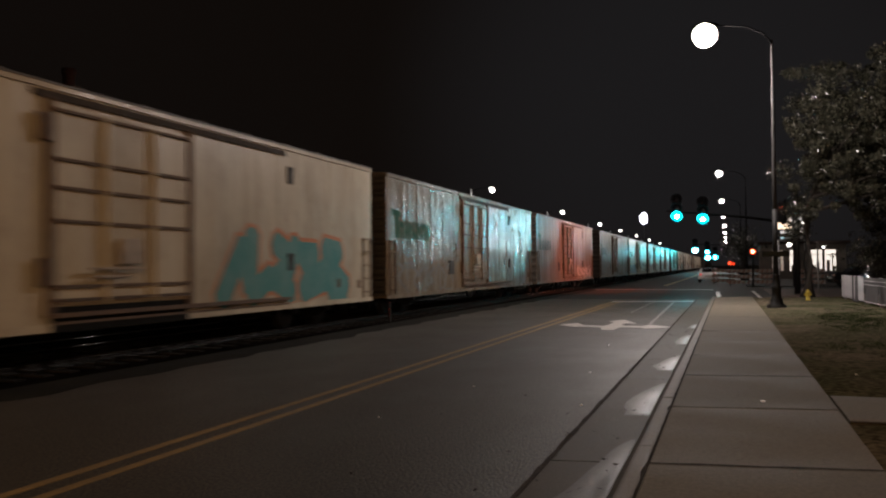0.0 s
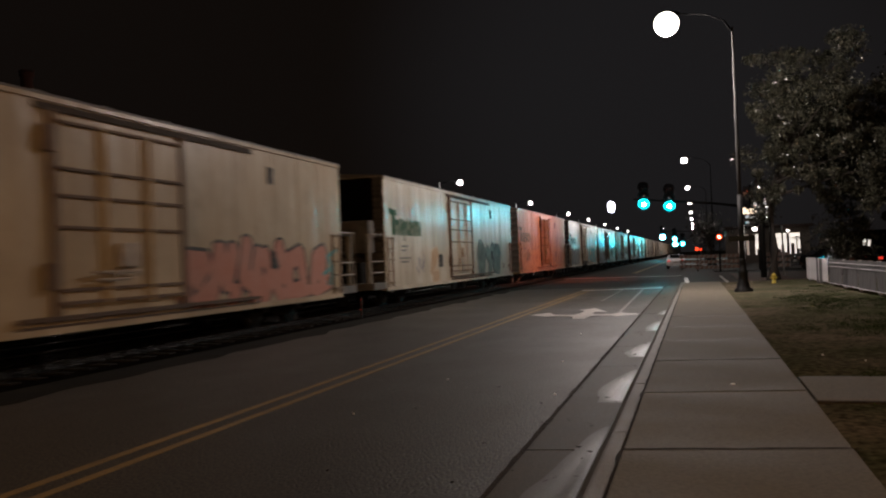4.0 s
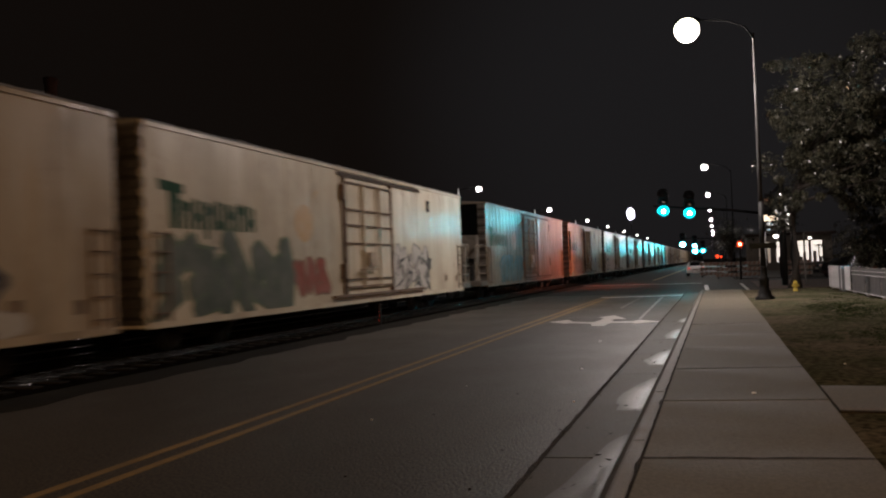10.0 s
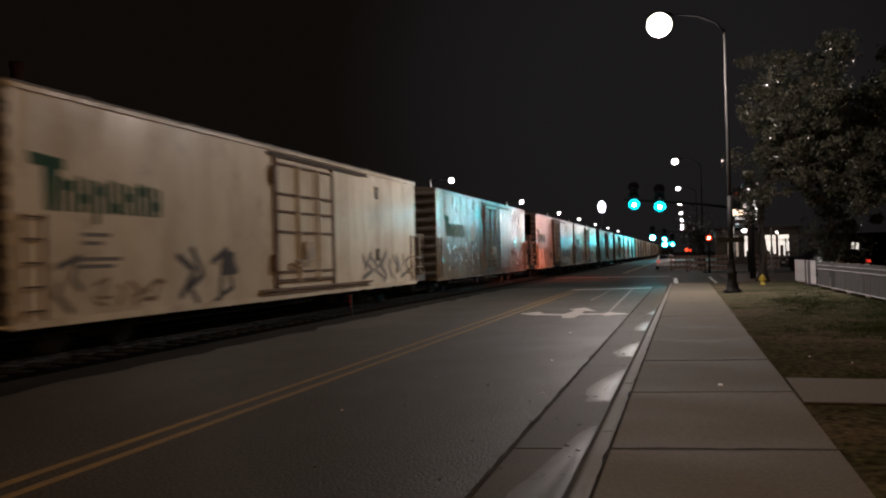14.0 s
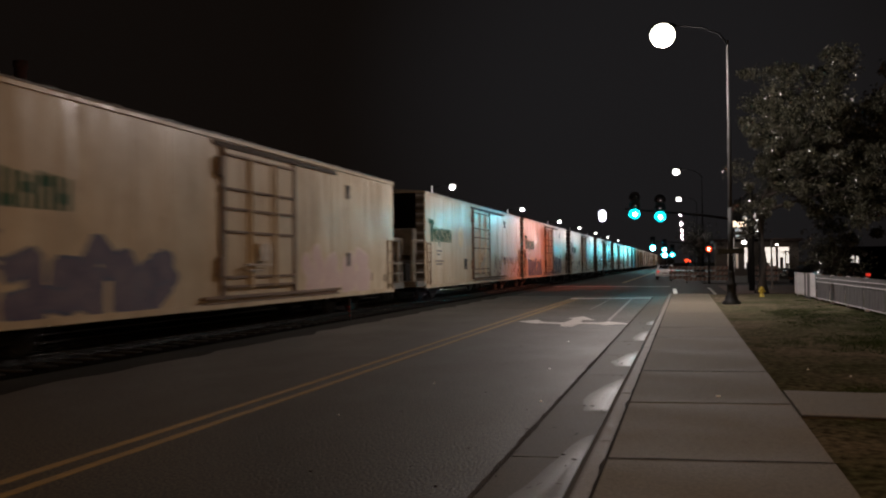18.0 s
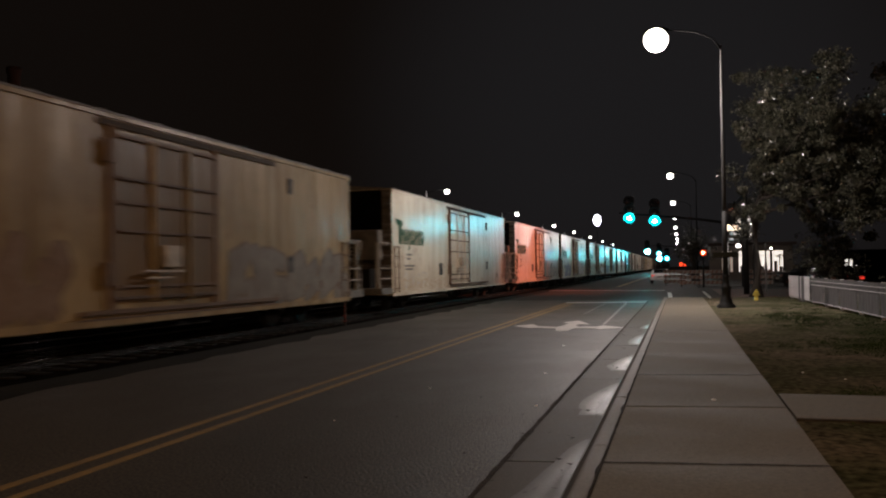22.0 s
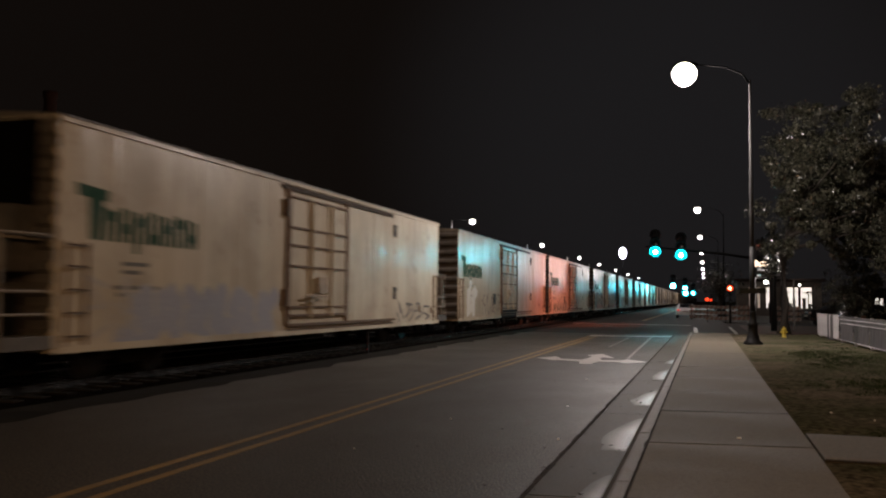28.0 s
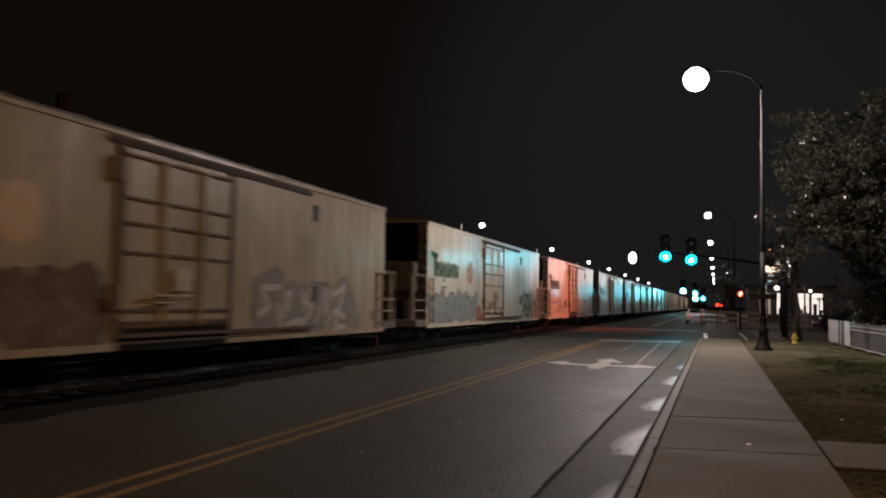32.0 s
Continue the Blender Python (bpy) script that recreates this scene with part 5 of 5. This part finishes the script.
def strokes_of(bm, glyph, place, half, depth):
    """Lays each run of the glyph as a band of that half width; place: unit square to (along, up)."""
    step = 0
    for run in glyph:
        pts = [Vector(place(u, v)) for u, v in run]
        for p, q in zip(pts, pts[1:]):
            d = (q - p).normalized()
            w = Vector((-d.y, d.x)) * half
            e = d * half * 0.75
            lo = SILL + 0.09
            ring = [p - e * 0.4 - w, p - e - w * 0.4, p - e + w * 0.4, p - e * 0.4 + w, q + e * 0.4 + w, q + e + w * 0.4, q + e - w * 0.4, q + e * 0.4 - w]
            flat(bm, [(c.x, max(lo, c.y)) for c in ring], side_at(depth + 0.00075 * step / 8))
            step += 1


def graffiti(top, seed, a0, a1, z0, z1, fill, line, n=5, kind="block", layer=0):
    """Sprayed shapes between a0 and a1 metres behind the car's front: a surround, the fill on it, or thin strokes alone."""
    rs = random.Random(seed)
    w = (a1 - a0) / n
    ink = paint(*line) if isinstance(line[0], tuple) else paint(line)
    for k in range(n):
        glyph = [[(u + rs.uniform(-0.20, 0.20), v + rs.uniform(-0.14, 0.14)) for u, v in run] for run in rs.choice(GLYPHS)]
        if rs.random() < 0.5:
            glyph = [[(1 - u, v) for u, v in run] for run in glyph]
        ca, cz = a0 + (k + 0.5) * w + rs.uniform(-0.06, 0.06) * w, 0.5 * (z0 + z1) + rs.uniform(-0.05, 0.05) * (z1 - z0)
        ha, hz = w * rs.uniform(0.40, 0.50), (z1 - z0) * rs.uniform(0.40, 0.48)
        lean, bend = rs.uniform(-0.25, 0.25), rs.uniform(-0.12, 0.12)

        def place(u, v):
            x, y = 2 * u - 1, 2 * v - 1
            return (ca - (x + lean * y + bend * math.sin(3 * y)) * ha, cz + (y + bend * x) * hz)

        size = min(w, z1 - z0)
        depth = 0.008 + 0.0024 * layer + 0.00008 * k
        outer = bmesh.new()
        if kind == "line":
            strokes_of(outer, glyph, place, size * rs.uniform(0.050, 0.085), depth)
            part("graffiti_letter", outer, ink, top, "sprayed graffiti stroke")
            continue
        strokes_of(outer, glyph, place, size * 0.27, depth)
        letter = part("graffiti_letter", outer, ink, top, "sprayed graffiti letter")
        inner = bmesh.new()
        strokes_of(inner, glyph, place, size * 0.20, depth + 0.0012)
        part("fill", inner, paint(*fill) if isinstance(fill[0], tuple) else paint(fill), letter, "sprayed colour fill")


CHROME = ((0.62, 0.60, 0.58), 0.25, 0.9)
BLACK, DGREY, LGREY, BROWN, PINK = (0.03, 0.03, 0.032), (0.09, 0.085, 0.08), (0.32, 0.30, 0.27), (0.12, 0.08, 0.05), (0.36, 0.16, 0.13)
TEAL, BLUE, NAVY, GREENP, REDP = (0.06, 0.20, 0.20), (0.12, 0.24, 0.30), (0.035, 0.045, 0.085), (0.052, 0.066, 0.052), (0.20, 0.045, 0.03)
SILVER, PURPLE, ORANGE = ((0.62, 0.62, 0.62), 0.22, 0.9), (0.060, 0.048, 0.080), (0.40, 0.16, 0.08)

# car: offset of its front at the start, paint, open front end, open rear end, emblem, fruit, graffiti
CARS = {
    1: (21.57, "white", 0, 1, 1, "", [(1.5, 7.0, 0.60, 2.0, TEAL, ORANGE, 4, "block"), (13.4, 18.0, 0.7, 1.9, DGREY, BLACK, 5, "block")]),
    0: (0.22, "yellow", 0, 0, 1, "", [(10.6, 17.4, 0.62, 1.87, (0.20, 0.16, 0.09), DGREY, 8, "block"), (14.0, 15.4, 1.2, 1.75, GREENP, BROWN, 1, "block"), (1.7, 6.3, 0.9, 1.75, LGREY, DGREY, 6, "line"), (1.9, 4.3, 2.15, 2.85, LGREY, BROWN, 3, "line")]),
    # 13.5 m: a rust stain, 0.25 m: data marks, both drawn as spray
    -1: (-19.11, "dull", 0, 1, 1, "", [(2.9, 7.2, 0.62, 2.05, GREENP, BLACK, 3, "block"), (15.1, 16.1, 1.0, 1.6, BLUE, NAVY, 2, "line"), (13.5, 14.4, 0.6, 1.76, (0.24, 0.15, 0.08), (0.30, 0.20, 0.12), 1, "block"), (0.25, 0.65, 2.4, 3.15, DGREY, DGREY, 1, "line")]),
    -2: (-41.69, "cream", 1, 0, 1, "orange", [(1.0, 7.6, 0.58, 1.85, (0.34, 0.15, 0.11), BLACK, 6, "block"), (0.3, 1.4, 0.8, 1.75, (0.20, 0.24, 0.24), TEAL, 1, "line"), (12.4, 18.4, 0.6, 1.5, PINK, BROWN, 6, "line")]),
    -3: (-62.89, "dull", 1, 0, 1, "orange", [(11.9, 18.9, 0.62, 1.9, (0.34, 0.23, 0.19), (0.20, 0.12, 0.09), 7, "block"), (0.6, 7.0, 0.72, 1.95, (0.30, 0.27, 0.23), DGREY, 7, "line"), (0.6, 7.2, 0.7, 1.7, (0.38, 0.33, 0.27), LGREY, 6, "block"), (15.8, 18.0, 0.6, 1.7, DGREY, BLACK, 2, "line")]),
    -4: (-83.63, "yellow", 0, 0, 1, "", [(11.4, 14.7, 0.75, 1.8, (0.105, 0.085, 0.062), BLACK, 4, "block"), (3.6, 6.8, 0.8, 1.65, (0.150, 0.125, 0.090), DGREY, 3, "block")]),
    -5: (-103.30, "tan", 0, 1, 1, "orange", [(11.9, 16.6, 0.6, 1.78, (0.035, 0.085, 0.10), (0.03, 0.07, 0.085), 5, "block"), (12.1, 15.6, 0.8, 1.6, (0.06, 0.10, 0.11), (0.07, 0.12, 0.13), 4, "line"), (2.0, 6.0, 0.7, 1.3, LGREY, DGREY, 4, "line")]),
    -6: (-126.13, "white", 1, 0, 1, "gold", [(13.6, 18.9, 0.60, 2.0, GREENP, (0.07, 0.10, 0.055), 5, "block"), (12.0, 13.8, 0.9, 1.7, REDP, BROWN, 3, "block"), (3.9, 7.4, 0.7, 2.0, (0.33, 0.30, 0.27), DGREY, 4, "block"), (3.9, 7.2, 0.8, 1.95, LGREY, BLACK, 4, "line")]),
    -7: (-146.00, "beige", 0, 1, 1, "", [(13.2, 16.2, 0.62, 1.75, (0.15, 0.115, 0.08), (0.12, 0.09, 0.065), 3, "block"), (16.2, 18.4, 0.6, 1.8, (0.42, 0.38, 0.33), LGREY, 2, "block"), (2.2, 6.6, 0.68, 2.0, NAVY, (0.02, 0.022, 0.03), 4, "line"), (2.5, 7.0, 0.66, 1.9, NAVY, (0.02, 0.022, 0.03), 5, "line"), (2.2, 6.8, 0.64, 1.2, (0.30, 0.28, 0.25), (0.24, 0.22, 0.20), 4, "block")]),
    -8: (-169.14, "grey", 1, 0, 1, "orange", [(0.9, 4.6, 0.85, 1.95, SILVER, CHROME, 5, "line"), (12.0, 17.6, 0.75, 2.0, SILVER, CHROME, 7, "line")]),
    -9: (-190.94, "white", 1, 0, 1, "", [(12.7, 15.0, 0.65, 1.75, LGREY, BLACK, 2, "line"), (15.4, 17.4, 0.72, 1.2, LGREY, BROWN, 3, "line"), (17.5, 18.3, 0.8, 1.65, LGREY, BLACK, 1, "line"), (0.8, 5.4, 0.7, 1.6, LGREY, DGREY, 5, "line")]),
    -10: (-212.76, "cream", 1, 0, 1, "", [(2.8, 7.8, 0.6, 1.78, NAVY, BLACK, 4, "block"), (1.2, 2.5, 0.62, 1.3, LGREY, DGREY, 3, "line"), (12.4, 17.5, 0.6, 1.6, NAVY, BLACK, 5, "block")]),
    -11: (-232.86, "cream", 0, 1, 1, "gold", [(0.6, 7.2, 0.68, 1.9, LGREY, BROWN, 7, "line"), (0.8, 5.6, 0.72, 1.35, (0.36, 0.34, 0.33), LGREY, 5, "block")]),
    -12: (-255.59, "cream", 1, 0, 1, "", [(12.9, 16.8, 0.6, 1.72, PURPLE, NAVY, 5, "block"), (12.6, 13.3, 1.1, 1.7, PURPLE, NAVY, 1, "block"), (2.2, 6.8, 0.66, 1.7, (0.34, 0.25, 0.23), (0.38, 0.29, 0.24), 4, "block")]),
    -13: (-275.72, "white", 0, 1, 1, "faint", [(6.9, 7.9, 0.60, 1.95, TEAL, TEAL, 1, "block"), (1.4, 6.6, 0.7, 1.6, LGREY, DGREY, 5, "line"), (14.8, 18.8, 0.7, 1.6, (0.42, 0.38, 0.33), LGREY, 4, "block")]),
    # the two low brown rows are added stains, drawn as spray strokes
    -14: (-297.99, "white", 1, 1, 1, "", [(15.0, 18.0, 0.75, 1.3, LGREY, LGREY, 4, "line"), (12.2, 18.2, 0.62, 1.1, (0.30, 0.23, 0.16), (0.32, 0.25, 0.17), 9, "line"), (0.6, 6.0, 0.62, 1.0, (0.30, 0.23, 0.16), (0.34, 0.27, 0.19), 7, "line")]),
    -15: (-320.94, "yellow", 1, 0, 1, "", [(11.9, 16.0, 0.62, 1.9, (0.125, 0.075, 0.045), (0.10, 0.060, 0.035), 5, "block"), (0.4, 7.1, 0.62, 1.8, (0.105, 0.090, 0.075), (0.085, 0.060, 0.040), 7, "block"), (16.2, 17.5, 0.75, 1.75, (0.16, 0.20, 0.19), (0.19, 0.20, 0.17), 1, "block")]),
    -16: (-342.94, "white", 1, 0, 1, "faint", [(12.0, 17.2, 0.66, 2.0, (0.020, 0.024, 0.016), (0.025, 0.03, 0.02), 3, "block"), (12.0, 17.2, 0.70, 2.0, (0.10, 0.072, 0.024), (0.02, 0.04, 0.025), 6, "block"), (12.0, 16.8, 0.62, 0.98, (0.22, 0.085, 0.055), REDP, 6, "block"), (16.9, 18.0, 0.64, 2.0, (0.022, 0.065, 0.052), (0.03, 0.085, 0.065), 1, "block"), (12.0, 14.6, 1.1, 1.9, SILVER, CHROME, 4, "line"), (0.9, 7.9, 0.66, 2.0, (0.020, 0.024, 0.016), (0.025, 0.03, 0.02), 4, "block"), (0.9, 7.7, 0.70, 2.0, (0.10, 0.072, 0.024), (0.02, 0.04, 0.025), 7, "block"), (0.9, 7.9, 0.62, 1.0, (0.22, 0.085, 0.055), REDP, 7, "block"), (0.15, 1.1, 0.66, 1.8, SILVER, TEAL, 1, "block")]),
    -17: (-364.91, "cream", 1, 0, 1, "faint", [(12.0, 15.6, 0.9, 1.8, (0.26, 0.25, 0.16), BROWN, 3, "block"), (11.9, 17.5, 0.6, 1.15, (0.10, 0.11, 0.06), GREENP, 5, "block"), (1.8, 6.2, 0.7, 1.75, (0.40, 0.36, 0.25), (0.30, 0.29, 0.19), 4, "block")]),
    -18: (-385.26, "cream", 0, 0, 1, "", [(12.0, 15.4, 0.7, 1.7, LGREY, BROWN, 5, "line"), (1.2, 4.6, 0.75, 1.7, LGREY, (0.27, 0.22, 0.16), 4, "line"), (16.4, 17.8, 0.75, 1.9, (0.46, 0.43, 0.38), (0.44, 0.40, 0.33), 2, "block")]),
    -19: (-407.0, "white", 1, 1, 1, "", [(12.4, 17.5, 0.6, 1.5, (0.26, 0.27, 0.31), LGREY, 6, "block"), (17.0, 18.6, 0.7, 1.8, (0.18, 0.26, 0.29), LGREY, 2, "line"), (1.0, 4.5, 0.7, 1.3, BLUE, DGREY, 4, "line")]),
    -20: (-429.52, "white", 1, 1, 1, "faint", [(0.6, 6.5, 0.75, 1.4, (0.40, 0.35, 0.30), LGREY, 6, "line"), (13.2, 16.2, 0.8, 1.65, LGREY, PURPLE, 5, "line")]),
    -21: (-451.38, "white", 1, 1, 1, "orange", [(12.6, 18.8, 0.6, 1.65, (0.145, 0.160, 0.158), DGREY, 6, "block"), (11.9, 12.9, 0.6, 1.2, REDP, BROWN, 1, "block"), (0.7, 4.6, 0.62, 1.95, DGREY, BLACK, 4, "line"), (0.8, 4.5, 0.62, 1.9, DGREY, BLACK, 5, "line")]),
    -22: (-474.44, "beige", 1, 0, 1, "gold", [(11.9, 18.8, 0.62, 1.75, (0.070, 0.034, 0.022), (0.055, 0.028, 0.018), 6, "block"), (12.3, 18.6, 0.62, 1.5, (0.09, 0.05, 0.03), (0.11, 0.065, 0.04), 6, "line"), (2.2, 7.4, 0.66, 1.80, (0.15, 0.135, 0.12), (0.12, 0.11, 0.10), 4, "block"), (2.5, 7.2, 0.66, 1.75, LGREY, LGREY, 5, "line")]),
    -23: (-495.6, "white", 0, 0, 1, "", []),
}
rc = random.Random(21)
ahead = 21.57
for k in range(2, 25):
    ahead += rc.choice((20.2, 21.6, 22.7))
    looks = [(12.6, 18.4, 0.6, rc.uniform(1.4, 1.9), rc.choice((BLUE, PINK, DGREY, GREENP, PURPLE)), DGREY, 5, rc.choice(("block", "line"))),
             (1.0, 7.0, 0.6, rc.uniform(1.3, 1.9), rc.choice((LGREY, TEAL, BROWN)), DGREY, 5, rc.choice(("block", "line")))]
    CARS[k] = (ahead, rc.choice(("white", "white", "cream", "white", "grey", "tan")), 0, 0, 1, rc.choice(("", "orange")), looks[:rc.choice((1, 2))])
COLOUR_WORD = {"white": "white", "cream": "cream-white", "tan": "stained tan", "yellow": "yellowed", "brown": "grimy brown", "grey": "dull grey", "beige": "grimy beige", "dull": "dulled white"}


def reefer(key, start, colour, open_front, open_rear, emblem, fruit, sprays):
    old = key in (0, -4)          # the two older cars: door nearer to the front, no long track
    forward = key in (-2, -3, -6, -8, -9, -10, -12, -15, -16, -17)      # cars with the door nearer to their front
    slide = 1.32 if old else 0.85 if forward else 0.0
    short = Matrix.Diagonal((1, 17.4 / BODY if old else 1.0, 1, 1))
    rear = -BODY * short[1][1]
    words = COLOUR_WORD[colour] + " steel refrigerator car with barred door" + (" and graffiti" if sprays else "")
    top = thing("refrigerator_car", pose(TRACK_X, start, RAIL_Z), words, "railway car", "cars of the train")
    ribbed = key in (0, -4, -5) or colour == "tan"
    mat = PAINT[colour]
    if (colour, ribbed) not in BODY_MESH:
        BODY_MESH[colour, ribbed] = body_mesh(mat, ribbed)
    if "brown" not in DOOR_MESH:
        DOOR_MESH["brown"] = door_mesh(PAINT["brown"])
    if colour not in SIDE_RAIL:
        DOOR_MESH[colour] = door_mesh(mat)
        ROD_MESH[colour] = mesh_of("lock_rod", bm_of((0, 0.050, -0.026, 0.026, -1.45, 1.45)), mat)
        STILE_MESH[colour] = mesh_of("door_stile", bm_of((0, 0.03, -0.10, 0.10, -1.44, 1.44)), mat, bevel=0.008)
        SIDE_RAIL[colour] = (mesh_of("top_rail", bm_of((0, 0.035, -BODY, 0, EAVE - 0.09, EAVE - 0.012)), mat), mesh_of("side_sill", bm_of((0, 0.022, -BODY, 0, SILL - 0.02, SILL + 0.10)), mat))
        PLAT_MESH[colour] = mesh_of("end_platform", bm_of((-HALF, HALF, 0, PLAT, SILL + 0.06, SILL + 0.26)), M_PANEL, bevel=0.01)
    shared("body", BODY_MESH[colour, ribbed], top, short)
    shared("roof", ROOF_MESH, top, short)
    for s, turn in ((HALF, 0), (-HALF, 180)):
        shared("top_rail", SIDE_RAIL[colour][0], top, pose(s, rear if turn else 0, 0, 0, 0, turn) @ short)
        shared("side_sill", SIDE_RAIL[colour][1], top, pose(s, rear if turn else 0, 0, 0, 0, turn) @ short)
    near = key < 8
    for y, turn, is_open in ((0, 0, open_front), (rear, 180, open_rear)):
        shared("end_panel", END_MESH, top, pose(0, y, 0, 0, 0, turn))
        extra = PLAT if is_open else 0.0
        if is_open:
            shared("end_platform", PLAT_MESH[colour], top, pose(0, y, 0, 0, 0, turn))
            out = pose(0, y + (0.09 if not turn else -0.09), 0, 0, 0, turn)
            for s in (1, -1):
                rail = shared("grab_rail", HANDRAIL_MESH, top, out @ Matrix.Diagonal((s, 1, 1, 1)))
                for z in (1.12, 1.46):
                    shared("rung", RUNG_MESH, rail, pose(HALF - 0.06, 0, z))
            for s in (1, -1):
                shared("corner_post", POST_MESH, top, out @ Matrix.Diagonal((s, 1, 1, 1)))
            unit = shared("machinery_unit", UNIT_MESH, top, out)
            shared("unit_grille", GRILLE_MESH, unit)
            shared("generator", MOTOR_MESH, top, out)
            shared("recess", RECESS_SHADE_MESH, top, pose(0, y, 0, 0, 0, turn) @ Matrix.Diagonal((-1 if turn else 1, 1, 1, 1)))
        shared("coupler", COUPLER_MESH, top, pose(0, y + (extra if not turn else -extra), 0, 0, 0, turn))
    door = shared("plug_door", DOOR_MESH["brown" if key in (0, -5, -8, -15) else colour], top, pose(0, slide, 0))
    mid = -(DA + DB) / 2
    for z in (3.78, 3.06, 2.64, 2.15, 1.18, 0.98):
        shared("door_bar", BAR_MESH, door, pose(HALF + 0.045, mid, z))
    for k in (1, 2):
        shared("door_stile", STILE_MESH[colour], door, pose(HALF + 0.045, -DB + (DB - DA) * k / 3, 2.39))
    if near:
        for y in (mid - 0.55, mid + 0.62):
            shared("lock_rod", ROD_MESH[colour], door, pose(HALF + 0.08, y, 2.36))
        shared("latch_box", LATCH_MESH, door, pose(HALF + 0.09, mid - 0.05, 1.72))
    for y in (-DA + 0.03, -DB - 0.03):
        shared("door_jamb", JAMB_MESH, top, pose(HALF, y + slide, 2.36))
    if not old:
        shared("door_track", TRACK_MESH, top, pose(HALF, -8.02, 4.0) @ Matrix.Diagonal((1, 0.885, 1, 1)) if forward else pose(HALF, -8.44, 4.0))
    shared("lower_track", LTRACK_MESH, top, pose(HALF, -8.2, 0.76))
    if key in (1, -7, -18, -20, -22):
        shared("door_skirt", SILL_SHADE_MESH, top, pose(HALF, slide, 0), "raised black panel painted as the shaded hollow under the door")
    for z in (3.52, 1.57):
        shared("vent", VENT_MESH, top, pose(HALF, -3.95 if forward else -4.57, z))
    if key in (-1, -7, -9, -11, -13, -14, -17, -18, -20) or key > 1:
        shared("hatch", HATCH_MESH, top, pose(HALF, -13.08, 1.42))
    if key == -4:
        shared("side_vent", SIDE_VENT_MESH, top, pose(HALF, -16.95, 2.6), "dark louvred opening at the rear")
    if near:
        for z in (3.5, 1.4):
            shared("roller_bracket", HINGE_MESH, top, pose(HALF, -DB - 0.16 + slide, z))
        shared("placard", TAG_MESH, top, pose(HALF, -2.1, 1.05))
        shared("placard", TAG_MESH, top, pose(HALF, -0.85, 1.0))
        for nm, me in (("battery_box", BOX_MESH), ("brake_valve", VALVE_MESH), ("air_tank", TANK_MESH)):
            shared(nm, me, top)
    for y in (-0.36, rear + 0.42):
        shared("ladder", LADDER_MESH, top, pose(HALF, y, 0))
    shared("underframe", UNDER_MESH, top, short)
    for y in (-2.6, rear + 2.6):
        truck = shared("side_frame", FRAME_MESH, top, pose(0, y, 0))
        for dy in (-0.86, 0.86):
            shared("wheelset", WHEEL_MESH, truck, pose(0, dy, 0.42))
    ahead_by = 1.6 if old else 0.75 if key in (-2, -3, -8) else 0.0
    if emblem:
        for bar in LOGO:
            shared("emblem_bar", bar, top, pose(0, ahead_by, 0), "plain green painted bar")
        shared("data_bar", DATA_MESH, top, pose(0, ahead_by, 0), "small dark painted data marks")
    if fruit:
        shared("fruit_emblem", BALLS[fruit], top, pose(0, 0.2 if forward else -0.5, 0), "round painted fruit emblem")
    for i, g in enumerate(sprays):
        graffiti(top, 100 + key * 7 + i, *g, layer=i)
    return top


TRAIN = [(reefer(k, *spec), spec[0]) for k, spec in CARS.items()]


def travelled(t):
    return 507.157 * t / 32 - 9.387 * (t / 32) ** 2


def motions():
    for ob, start in TRAIN:
        walk(ob, [(t, pose(TRACK_X, start + travelled(t), RAIL_Z)) for t in (0, 1, 2, 4, 8, 12, 16, 20, 24, 28, 30, 31, 32)])


motions()
